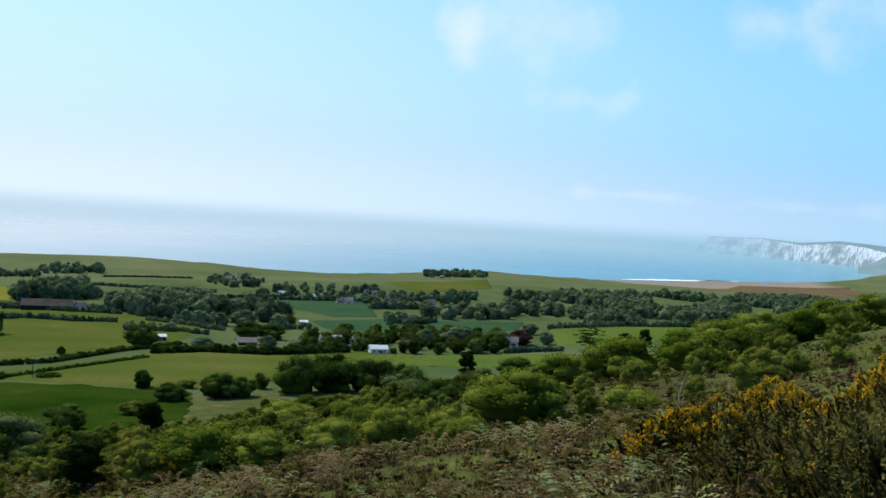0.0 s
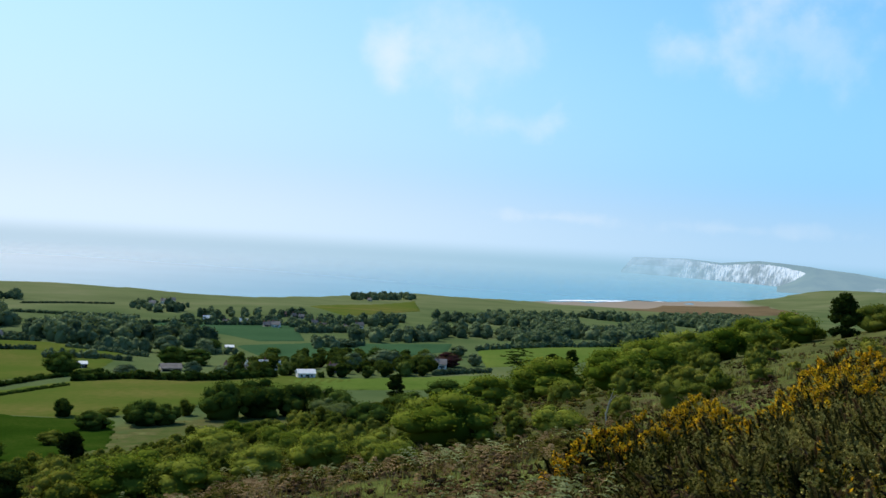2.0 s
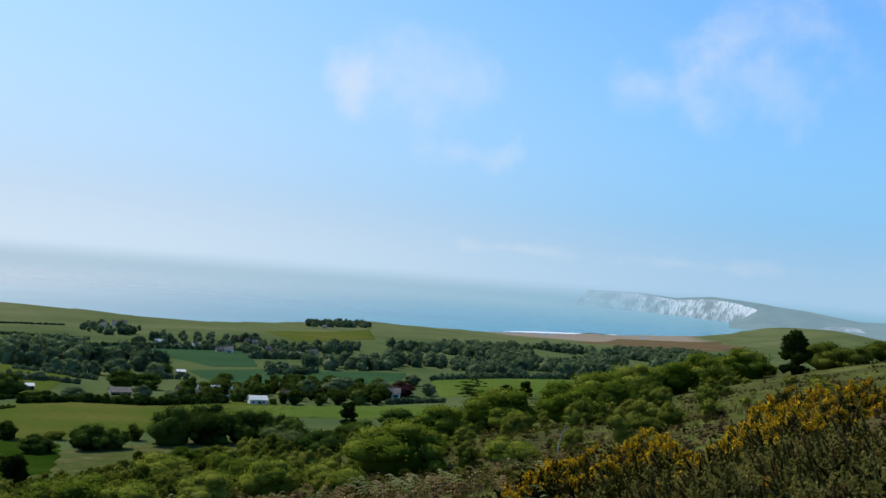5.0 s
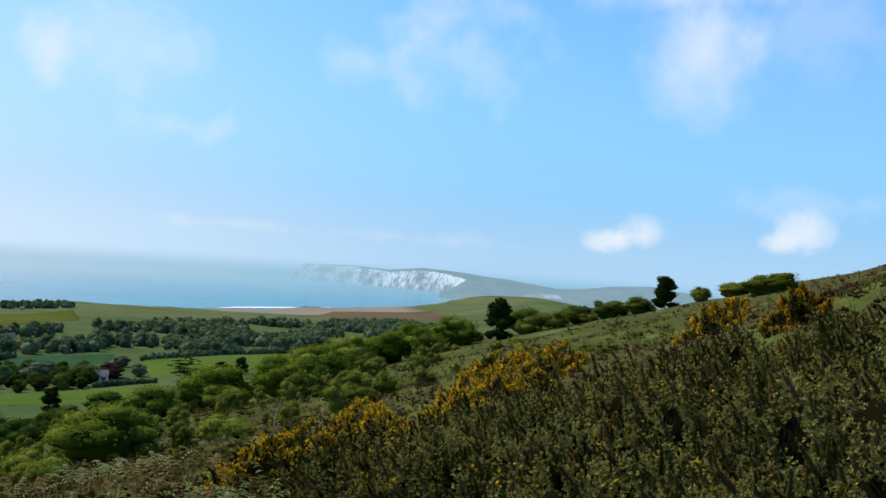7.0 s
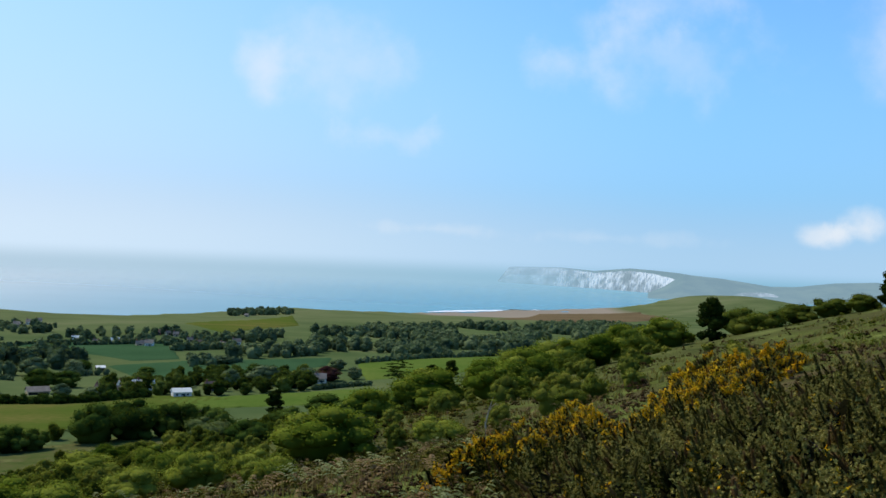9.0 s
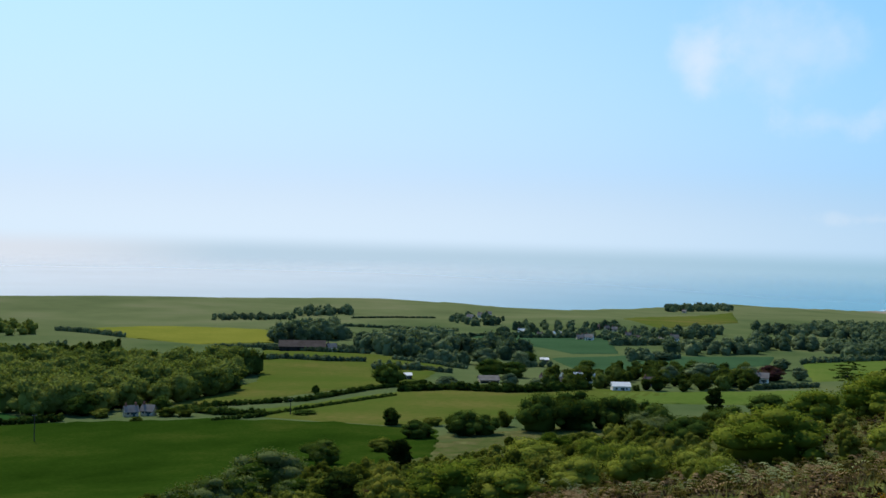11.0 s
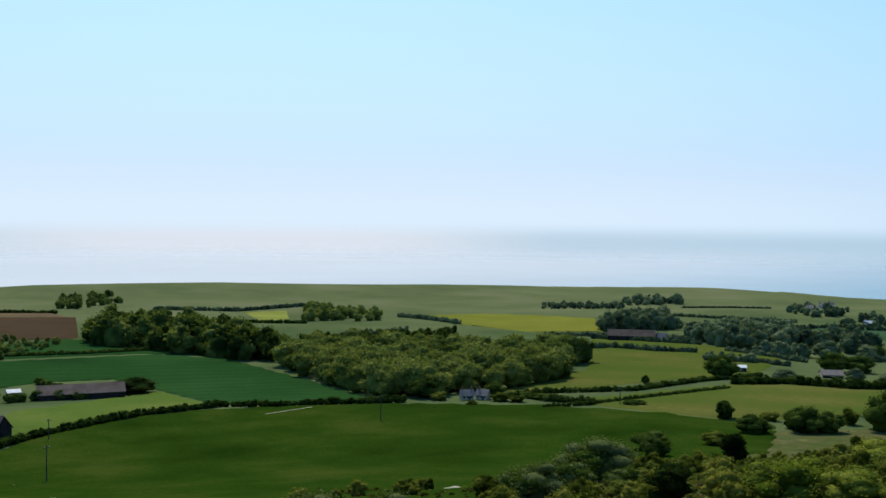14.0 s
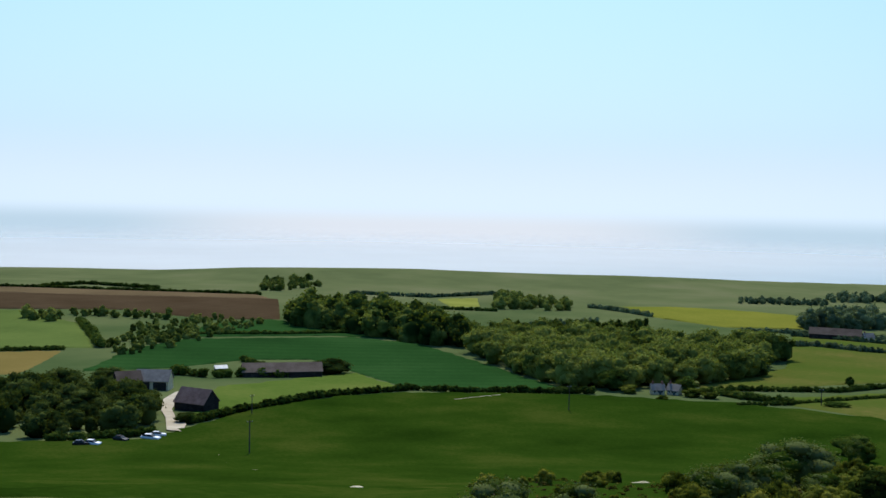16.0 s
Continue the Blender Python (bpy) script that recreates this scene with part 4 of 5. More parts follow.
for kind, (name, clouds, leaf, label, category, stems) in SHRUB_KINDS.items():
    masters = [tree_master(name, c, leaf, 7 * k + 3, 0.72, 0.28, 0.028 if stems == 1 else 0.016, stems) for k, c in enumerate(clouds)]
    for m in masters:
        tagged(m, label, category, "plants of the down and vale")
    grow = {"shrub_green": 1.3, "thorn_dark": 1.15, "ridge_shrub": 1.15, "hawthorn_bloom": 1.25}.get(kind, 1.0)
    for k, (x, y, w, h) in enumerate(PLANTS[kind]):
        w, h = w * grow, h * (1.5 if kind == "shrub_green" else 0.5 + 0.5 * grow)
        sx = max(w, 0.5 * h) / (1.2 if clouds is bush or clouds is mounds else 0.95)
        turn = 0 if kind in ("wind_tree", "cedar") else g.uniform(0, 360)
        m = pose(x, y, ground_z(x, y) - 0.02 * h, 0, 0, turn) @ Matrix.Diagonal((sx, sx * g.uniform(0.9, 1.1), h * g.uniform(0.97, 1.05), 1))
        if k < len(masters):
            masters[k].matrix_basis = m
        else:
            copy_thing(masters[k % len(masters)], m).matrix_basis = m
    for q in masters[len(PLANTS[kind]):]:
        for o in (*q.children_recursive, q):
            bpy.data.objects.remove(o)


def polar(yaw, d):
    return -d * math.sin(radians(yaw)), d * math.cos(radians(yaw))


# ---- heath: low growth over the slope, thicker near the eye ----
HEATHER = leaves("heather", (0.018, 0.010, 0.006), (0.074, 0.040, 0.020), (0.190, 0.118, 0.058), 0.2, spread=0.5, base=0.1)
BRACKEN = leaves("bracken_green", (0.034, 0.048, 0.006), (0.108, 0.126, 0.014), (0.255, 0.250, 0.042), 0.4, spread=0.5, base=0.08)
DEADFERN = leaves("dead_bracken", (0.034, 0.018, 0.007), (0.125, 0.072, 0.027), (0.270, 0.175, 0.080), 0.25, spread=0.5, base=0.06)
LOWSCRUB = leaves("low_scrub", (0.028, 0.040, 0.006), (0.116, 0.126, 0.016), (0.290, 0.265, 0.040), 0.4, spread=0.3, base=0.08)
tuft = [clump_cloud(80 + s, 6, 130, 0.075, 0.6, 0.1, core=0.6, loose=0.5, thin=0.35) for s in range(4)]
thicket = [mound(130 + s, 11, 80, 0.034) for s in range(4)]


def on_heath(x, y):
    u, v = coast_frame(x, y)
    limit = -165 - 125 * float(ease(20, 150, u))
    return v > limit + 14 * math.sin(u / 17) and v < 60


def scatter(seed, n, near, far, yaw0, yaw1, size, keep):
    g = np.random.default_rng(seed)
    out = []
    for k in range(n):
        d = near * (far / near) ** g.uniform(0, 1)
        x, y = polar(g.uniform(yaw0, yaw1), d)
        if on_heath(x, y) and keep(noise.noise(Vector((x / 14, y / 14, 0))), noise.noise(Vector((x / 4.5, y / 4.5, 7)))):
            s = size * g.uniform(0.5, 1.3) * (0.55 + 0.9 * d / (d + 60))
            out.append((x, y, s))
    return out


def undergrowth(name, seed, n, near, far, size, mat, label, keep, clouds=tuft, squash=0.75, yaw0=-44, yaw1=48):
    grove(name, scatter(seed, n, near, far, yaw0, yaw1, size, keep), clouds, mat, label, "undergrowth", seed, squash)


undergrowth("heather", 101, 6500, 8, 300, 0.48, HEATHER, "brown-purple heather tufts over the slope", lambda a, b: a > -0.12 or b > 0.3)
undergrowth("bracken", 102, 3600, 24, 380, 0.55, BRACKEN, "fresh green bracken over the slope", lambda a, b: a < 0.12 and b > -0.25, yaw0=-26)
undergrowth("dead_bracken", 103, 5200, 8, 200, 0.36, DEADFERN, "collapsed brown bracken over the slope", lambda a, b: a > -0.05 and b > -0.1)
undergrowth("low_scrub", 104, 430, 34, 330, 1.3, LOWSCRUB, "low yellow-green scrub over the slope", lambda a, b: b > 0.02, thicket, 1.1, 2)
undergrowth("low_scrub", 108, 200, 60, 330, 1.3, LOWSCRUB, "low yellow-green scrub over the slope", lambda a, b: b > 0.12, thicket, 1.0, -20, 2)
undergrowth("low_scrub", 105, 420, 42, 200, 1.3, RIDGELEAF, "low olive-green scrub over the slope", lambda a, b: b < -0.12 and a < 0.15, thicket, 1.1, -14, 22)
TUSSOCK = leaves("rough_tussock", (0.022, 0.022, 0.004), (0.072, 0.060, 0.011), (0.170, 0.125, 0.028), 0.2, spread=0.7)
undergrowth("tussock", 106, 3600, 24, 260, 0.6, TUSSOCK, "rough olive-brown tussocks over the slope", lambda a, b: a > -0.25, tuft, 0.8, -6, 44)
undergrowth("low_scrub", 107, 900, 50, 230, 1.0, RIDGELEAF, "low olive-green scrub over the slope", lambda a, b: b > -0.3, thicket, 1.05, 0, 30)


FERN = leaves("fern_fronds", (0.060, 0.076, 0.020), (0.140, 0.160, 0.050), (0.300, 0.310, 0.120), 0.35, spread=0.5)


def fern_bed(n, seed, yaw0, yaw1, patch):
    """Arching fern fronds, many of them, as one bed."""
    g = np.random.default_rng(seed)
    V, F, k = [], [], 0
    for q in range(n):
        d = 9 * 5.5 ** g.uniform(0, 1)
        x0, y0 = polar(g.uniform(yaw0, yaw1), d)
        if noise.noise(Vector((x0 / 6, y0 / 6, patch))) < -0.1:
            continue
        z0 = ground_z(x0, y0) + 0.1
        for w in range(5):
            a, length, rise = g.uniform(0, 6.28), g.uniform(0.3, 0.65), g.uniform(0.22, 0.45)
            c, s = math.cos(a), math.sin(a)
            for t in np.linspace(0.18, 0.95, 8):
                px, pz = length * t, rise * math.sin(t * 2.2)
                half = 0.20 * length * (1 - t) ** 0.7 + 0.02
                for side in (-1, 1):
                    root = (px, 0, pz)
                    tip = (px + 0.35 * half, side * half, pz - 0.25 * half)
                    wide = (px + 0.085 * length, side * 0.02, pz + 0.01)
                    for p in (root, tip, wide):
                        V.append((x0 + p[0] * c - p[1] * s, y0 + p[0] * s + p[1] * c, z0 + p[2]))
                    F.append((k, k + 1, k + 2))
                    k += 3
    return np.array(V), np.array(F)


tagged(new("fern", raw_mesh("fern", *fern_bed(230, 31, -6, 36, 3), FERN)), "pale green fern fronds in the heath", "fern", kind="stuff")
DRYFROND = leaves("dry_frond", (0.045, 0.024, 0.010), (0.130, 0.076, 0.030), (0.290, 0.190, 0.088), 0.25, spread=0.6)
tagged(new("dead_fern", raw_mesh("dead_fern", *fern_bed(360, 37, -12, 30, 11), DRYFROND)), "curled tan dead fern fronds in the heather", "fern", kind="stuff")


def grass_bed(n):
    g = np.random.default_rng(33)
    d = 8 * 16 ** g.uniform(0, 1, n)
    a = np.radians(g.uniform(-40, 44, n))
    d = np.where((a < -0.14) & (d < 20), 20 + 3 * d, d)
    x, y = -d * np.sin(a), d * np.cos(a)
    x, y = np.repeat(x, 7) + g.normal(0, 0.12, 7 * n), np.repeat(y, 7) + g.normal(0, 0.12, 7 * n)
    z = height(x, y) - 0.02
    h = g.uniform(0.18, 0.5, 7 * n)
    b = g.uniform(0, 6.28, 7 * n)
    lean = g.normal(0, 0.12, (7 * n, 2))
    w = 0.006 + 0.0006 * np.repeat(d, 7)
    p0 = np.stack([x - w * np.cos(b), y - w * np.sin(b), z], 1)
    p1 = np.stack([x + w * np.cos(b), y + w * np.sin(b), z], 1)
    p2 = np.stack([x + lean[:, 0], y + lean[:, 1], z + h], 1)
    return np.stack([p0, p1, p2], 1).reshape(-1, 3), np.arange(21 * n).reshape(-1, 3)


STRAW = leaves("dry_grass", (0.060, 0.050, 0.012), (0.148, 0.112, 0.028), (0.27, 0.20, 0.066), 0.3, spread=0.8)
tagged(new("grass", raw_mesh("grass", *grass_bed(2600), STRAW)), "dry grass blades among the heath plants", "grass", kind="stuff")


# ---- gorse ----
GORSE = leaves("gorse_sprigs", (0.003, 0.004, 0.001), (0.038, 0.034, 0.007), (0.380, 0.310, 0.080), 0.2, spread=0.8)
# the shade inside a bush, put into a near-black colour
GORSE_SHADE = leaves("gorse_shade", (0.003, 0.003, 0.001), (0.005, 0.005, 0.002), (0.009, 0.008, 0.003), 0.0, spread=0.5)
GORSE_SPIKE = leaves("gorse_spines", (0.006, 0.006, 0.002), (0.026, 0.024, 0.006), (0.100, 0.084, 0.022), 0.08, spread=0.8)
GORSE_DRY = leaves("gorse_dry_tips", (0.045, 0.024, 0.009), (0.095, 0.052, 0.018), (0.170, 0.100, 0.040), 0.12, spread=0.8)
PETAL = leaves("gorse_petals", (0.46, 0.17, 0.004), (0.68, 0.30, 0.007), (0.82, 0.48, 0.020), 0.3, spread=0.9)


def gorse_shape(seed, d):
    """How far out the bush reaches in each direction."""
    return np.array([0.84 + 0.30 * noise.noise(Vector(q) * 2.6 + Vector((seed, 0, 0))) + 0.20 * noise.noise(Vector(q) * 5.0 + Vector((0, seed, 0))) for q in d])


def gorse_master(seed, spikes, sprigs, bloom):
    """A gorse bush one unit high: a core coloured near black as inner shade, fine spiny sprigs, stout shoots leaning
    with the wind, flowers at the tips.
    """
    g = np.random.default_rng(seed)
    base = new("gorse_bush")
    size = np.array((0.72, 0.72, 0.95))
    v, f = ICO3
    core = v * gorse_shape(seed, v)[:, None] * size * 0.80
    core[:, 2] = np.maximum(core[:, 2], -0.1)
    part("inner_growth", raw_mesh("inner_growth", core, f, GORSE_SHADE, True), base)
    part("trunk", raw_mesh("trunk", *trunk_and_limbs(seed, 0.5, 0.4, 0.02, 4), BARK, True), base)

    def skin(n, gap):
        d = g.normal(size=(n, 3))
        d[:, 2] = np.abs(d[:, 2]) * 1.1 - 0.12
        d /= np.linalg.norm(d, axis=1)[:, None]
        hole = np.array([0.75 * noise.noise(Vector(q) * 3.8 + Vector((2, seed, 1))) + 0.45 * noise.noise(Vector(q) * 9 + Vector((seed, 2, 5))) for q in d])
        d = d[hole > gap]
        return d, d * gorse_shape(seed, d)[:, None] * size

    # sprigs: each a little rosette of spines on the end of a twig
    d, at = skin(sprigs, 0.05)
    at = at * g.uniform(0.80, 1.10, (len(d), 1))
    m, rays = len(d), 9
    V = [at]
    F = []
    for k in range(rays):
        aim = d * 0.5 + g.normal(0, 0.75, d.shape) + (-0.1, 0, 0.45)
        aim /= np.linalg.norm(aim, axis=1)[:, None]
        wide = np.cross(aim, g.normal(size=d.shape))
        wide /= np.linalg.norm(wide, axis=1)[:, None]
        w, l = g.uniform(0.004, 0.008, (m, 1)), g.uniform(0.012, 0.030, (m, 1))
        V += [at + aim * l * 0.45 + wide * w, at + aim * l, at + aim * l * 0.45 - wide * w]
        b = np.arange(m)[:, None]
        F += [np.concatenate([b, b + m * (3 * k + 1), b + m * (3 * k + 2)], 1), np.concatenate([b, b + m * (3 * k + 2), b + m * (3 * k + 3)], 1)]
    ob = part("foliage", raw_mesh("foliage", np.concatenate(V), np.concatenate(F), GORSE), base)
    tagged(ob, kind="stuff")

    sets = {"spiny_growth": [], "dry_growth": [], "blossom": []}
    d0, at0 = skin(int(spikes * 2), -0.03)
    for k in range(min(spikes, len(d0))):
        root = at0[k] * 0.93
        d = d0[k] * (0.8, 0.8, 0.3) + (-0.26, -0.02, 0.85) + g.normal(0, 0.26, 3)
        d /= np.linalg.norm(d)
        long = g.uniform(0.10, 0.25) if not bloom > 0.3 else g.uniform(0.08, 0.17)
        n = int(190 * long / 0.25)
        t = np.sort(g.uniform(0.02, 1, n))
        at = root + np.outer(t * long, d)
        out = g.normal(size=(n, 3))
        out -= np.outer(out @ d, d)
        out /= np.linalg.norm(out, axis=1)[:, None]
        reach = (0.034 * (1.1 - 0.6 * t))[:, None] * g.uniform(0.6, 1.3, (n, 1))
        tip = at + out * reach + d * reach * 0.8
        sidev = np.cross(out, d)
        w = 0.008
        v = np.stack([at - sidev * w, at + sidev * w, tip], 1).reshape(-1, 3)
        f = np.arange(3 * n).reshape(-1, 3)
        stem = tube([root, root + d * long * 0.5, root + d * long], [0.016, 0.014, 0.005], 5)
        sets["dry_growth" if g.uniform() < 0.2 else "spiny_growth"] += [(v, f), stem]
        if g.uniform() < bloom and (bloom < 0.3 or noise.noise(Vector(d0[k]) * 3.4 + Vector((seed, 3, 0))) > -0.06):
            m = 52 if bloom > 0.3 else 12
            tt = g.uniform(0.3, 1.08, m)
            c = root + np.outer(tt * long, d) + g.normal(0, 0.016, (m, 3))
            e1, e2 = g.normal(size=(m, 3)) * 0.0095, g.normal(size=(m, 3)) * 0.0095
            sets["blossom"].append((np.stack([c - e1, c - e2, c + e1, c + e2], 1).reshape(-1, 3),
                                    np.concatenate([np.arange(m)[:, None] * 4 + (0, 1, 2), np.arange(m)[:, None] * 4 + (0, 2, 3)])))
    for name, mat in (("spiny_growth", GORSE_SPIKE), ("dry_growth", GORSE_DRY), ("blossom", PETAL)):
        if sets[name]:
            ob = part(name, raw_mesh(name, *join(sets[name]), mat), base, "orange-yellow gorse blossom" if name == "blossom" else "")
            tagged(ob, kind="stuff")
    return base


def gorse_top(yaw):
    """How high, seen from the eye, the near gorse stands (degrees)."""
    return np.interp(yaw, (-46, -37.2, -35.3, -32.4, -28, -23.4, -20.4, -14.5, -13.3, -8), (2.4, 1.0, -0.3, -1.5, -3.4, -5.7, -7.4, -11.5, -12.8, -16))


DULL = [gorse_master(400 + k, 130, 9500, 0.03) for k in range(4)]
BRIGHT = [gorse_master(420 + k, 420, 3200, 0.9) for k in range(3)]
used = set()


def plant_gorse(master, x, y, w, h, label):
    s = max(w / 1.35, h)
    m = pose(x, y, ground_z(x, y) + h - s, 0, 0, g.uniform(-35, 35)) @ Matrix.Diagonal((s, s, s, 1))
    if master in used:
        ob = copy_thing(master, m)
    else:
        ob = master
        used.add(master)
    ob.matrix_basis = m
    tagged(ob, label, "gorse", "gorse on the heath")


NEAR_GORSE = [(-41, 6.6), (-37, 6.2), (-33, 5.9), (-29, 5.6), (-25, 5.4), (-21, 5.2), (-17, 5.0), (-39, 8.2), (-35, 8.0), (-31, 7.6), (-27, 7.4), (-23, 7.2), (-19, 7.0),
              (-15, 6.6), (-36, 10.5), (-32, 10.2), (-28, 10), (-24, 9.8), (-20, 9.4), (-16, 9.0), (-12.5, 8.4), (-34, 13), (-30, 13), (-26, 12.8), (-22, 12.4), (-18, 12),
              (-41, 11), (-39, 14), (-31, 4.4), (-26, 4.2), (-35, 4.6), (-9.5, 11.5), (-8, 14), (-5.5, 17), (-11, 14.5), (-12.5, 17), (-8.5, 18), (-14, 11.5), (-17.5, 10.8), (-21, 11), (-15.5, 14), (-19.5, 15), (-24, 15.5), (-12, 12), (-28, 15.5), (-10, 16), (-17.5, 17)]
for k, (yaw, d) in enumerate(NEAR_GORSE):
    x, y = polar(yaw, d)
    drop = (0.2 if d > 9 else 0.9 if d > 7 else 2.4 if d > 4.8 else 5.5) + 0.9 * g.uniform(0, 1)
    h = EYE + d * math.tan(radians(float(gorse_top(yaw)) - drop)) - ground_z(x, y)
    h = min(2.0, max(0.85, h)) / 1.1
    plant_gorse(DULL[k % 4], x, y, max(1.3 * h, 0.12 * d), h, "dark spiny gorse bush with few yellow flowers")
for k, (x, y, w, h) in enumerate(PLANTS["gorse_flower"]):
    plant_gorse(BRIGHT[k % 3], x, y, max(2.1, w * 1.7), max(0.9, h * 1.2), "gorse bush covered in orange-yellow flowers")


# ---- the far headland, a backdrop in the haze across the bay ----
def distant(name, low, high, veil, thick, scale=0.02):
    """A surface kilometres off: its own colour, with haze mixed in as a glowing veil."""
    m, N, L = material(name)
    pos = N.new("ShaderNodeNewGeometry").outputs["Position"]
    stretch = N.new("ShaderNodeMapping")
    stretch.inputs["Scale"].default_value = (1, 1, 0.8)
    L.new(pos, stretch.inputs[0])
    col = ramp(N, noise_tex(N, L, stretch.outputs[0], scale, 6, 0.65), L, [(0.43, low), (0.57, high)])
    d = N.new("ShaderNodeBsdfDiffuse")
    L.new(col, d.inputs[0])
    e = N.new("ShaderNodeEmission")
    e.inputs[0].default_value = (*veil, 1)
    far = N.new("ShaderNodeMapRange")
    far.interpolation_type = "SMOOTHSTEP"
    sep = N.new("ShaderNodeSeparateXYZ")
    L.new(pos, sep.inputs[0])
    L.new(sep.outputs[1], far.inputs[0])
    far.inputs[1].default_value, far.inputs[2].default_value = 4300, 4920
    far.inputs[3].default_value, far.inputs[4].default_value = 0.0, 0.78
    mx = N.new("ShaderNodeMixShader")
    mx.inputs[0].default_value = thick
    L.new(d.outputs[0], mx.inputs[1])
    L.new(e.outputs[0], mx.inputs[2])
    # the farthest part turns see-through, as haze would swallow it
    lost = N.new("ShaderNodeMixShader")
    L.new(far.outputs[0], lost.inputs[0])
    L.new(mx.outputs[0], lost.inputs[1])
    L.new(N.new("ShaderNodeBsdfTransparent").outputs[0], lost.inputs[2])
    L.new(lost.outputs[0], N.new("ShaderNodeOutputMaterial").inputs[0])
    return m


HAZE_GLOW = (0.31, 0.49, 0.65)
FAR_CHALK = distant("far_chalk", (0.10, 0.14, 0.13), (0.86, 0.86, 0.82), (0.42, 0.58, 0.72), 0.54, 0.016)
FAR_DOWN = distant("far_down", (0.08, 0.11, 0.06), (0.14, 0.17, 0.09), HAZE_GLOW, 0.60, 0.01)
HEAD_YAW = (-5.5, -6.1, -8.9, -10.7, -12.6, -13.8, -15.2, -16.2)
HEAD_D = (4900, 4880, 4700, 4570, 4400, 4300, 4150, 4000)
HEAD_TOP = (8, 74, 82, 74, 93, 90, 84, 76)
CHALK_TOP = (8, 72, 80, 66, 84, 78, 58, 8)


def sheet(name, rows, mat, smooth=True):
    n = len(rows[0])
    v = np.array(rows).reshape(-1, 3)
    i, j = np.meshgrid(np.arange(len(rows) - 1), np.arange(n - 1), indexing="ij")
    q = np.stack([i * n + j, i * n + j + 1, (i + 1) * n + j + 1, (i + 1) * n + j], -1).reshape(-1, 4)
    return raw_mesh(name, v, q, mat, smooth)


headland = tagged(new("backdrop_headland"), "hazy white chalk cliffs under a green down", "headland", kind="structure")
hy = np.linspace(HEAD_YAW[0], HEAD_YAW[-1], 220)
hd = np.interp(-hy, [-q for q in HEAD_YAW], HEAD_D)
ht = np.interp(-hy, [-q for q in HEAD_YAW], HEAD_TOP)
ragged = np.array([noise.noise(Vector((q * 3.1, 0, 0))) * 0.5 + noise.noise(Vector((q * 9.0, 4, 0))) * 0.3 for q in hy])
ct = np.interp(-hy, [-q for q in HEAD_YAW], CHALK_TOP) * (1 + 0.10 * ragged)
ht = np.maximum(ht, ct)
cliff_rows = []
for f in np.linspace(0, 1, 9):
    back = 55 * f ** 1.5 + 26 * ragged * (1 - 0.4 * f) + np.array([12 * noise.noise(Vector((q * 14, f * 4, 2))) for q in hy])
    d = hd + back
    cliff_rows.append(np.stack([-d * np.sin(np.radians(hy)), d * np.cos(np.radians(hy)), ct * f - 1], -1))
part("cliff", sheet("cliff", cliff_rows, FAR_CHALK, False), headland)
back_rows = [cliff_rows[-1] + (0, 0, 0.2)]
for out, up in ((70, 1.0), (160, 0.9), (300, 0.5)):
    d = hd + 55 + out
    d = np.minimum(d, 4960)
    back_rows.append(np.stack([-d * np.sin(np.radians(hy)), d * np.cos(np.radians(hy)), ht * up], -1))
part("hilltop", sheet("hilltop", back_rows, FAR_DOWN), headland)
sy = np.linspace(-13.6, -29, 130)
st = np.interp(-sy, (13.6, 14.4, 15.4, 17.4, 19.9, 21.2, 23.0, 25.1, 26.2, 29), (2, 30, 82, 72, 49, 52, 72, 82, 70, 50))
sd = 4050 + 20 * (-13.6 - sy)
slope_rows = [np.stack([-(sd + o) * np.sin(np.radians(sy)), (sd + o) * np.cos(np.radians(sy)), st * f], -1)
              for o, f in ((-420, 0.02), (-260, 0.25), (-120, 0.66), (0, 1.0), (120, 0.95), (300, 0.3))]
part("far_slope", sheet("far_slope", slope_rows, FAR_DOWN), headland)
by = np.linspace(-18.1, -20.3, 24)
bd = 3560
shape = 1 - np.abs(np.linspace(-1, 1, 24)) ** 3
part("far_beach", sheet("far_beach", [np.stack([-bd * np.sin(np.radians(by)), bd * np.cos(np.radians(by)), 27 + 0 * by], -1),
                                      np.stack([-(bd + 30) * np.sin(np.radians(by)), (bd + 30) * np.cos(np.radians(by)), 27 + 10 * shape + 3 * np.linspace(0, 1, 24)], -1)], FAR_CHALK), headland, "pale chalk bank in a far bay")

# ---- surf ----
FOAM = surface("surf_foam", (0.66, 0.68, 0.68), (0.8, 0.81, 0.81), (0.86, 0.86, 0.86), 0.02, 0.2, 0.7, 0.05)


def surf(yaw0, yaw1, d0, d1, wide, lift, label):
    a = np.linspace(yaw0, yaw1, 40)
    d = np.linspace(d0, d1, 40) + 5 * np.sin(a * 9)
    w = wide * (1 - np.abs(np.linspace(-1, 1, 40)) ** 4) + 1
    rows = []
    for k in (0, 0.5, 1):
        x, y = -(d + w * k) * np.sin(np.radians(a)), (d + w * k) * np.cos(np.radians(a))
        rows.append(np.stack([x, y, np.maximum(height(x, y), 0) + lift], -1))
    return tagged(new("surf", sheet("surf", rows, FOAM)), label, "surf", "surf along the shore", "structure")


surf(-1.6, -7.9, 2175, 2420, 48, 0.6, "long white line of surf on the bay's beach")
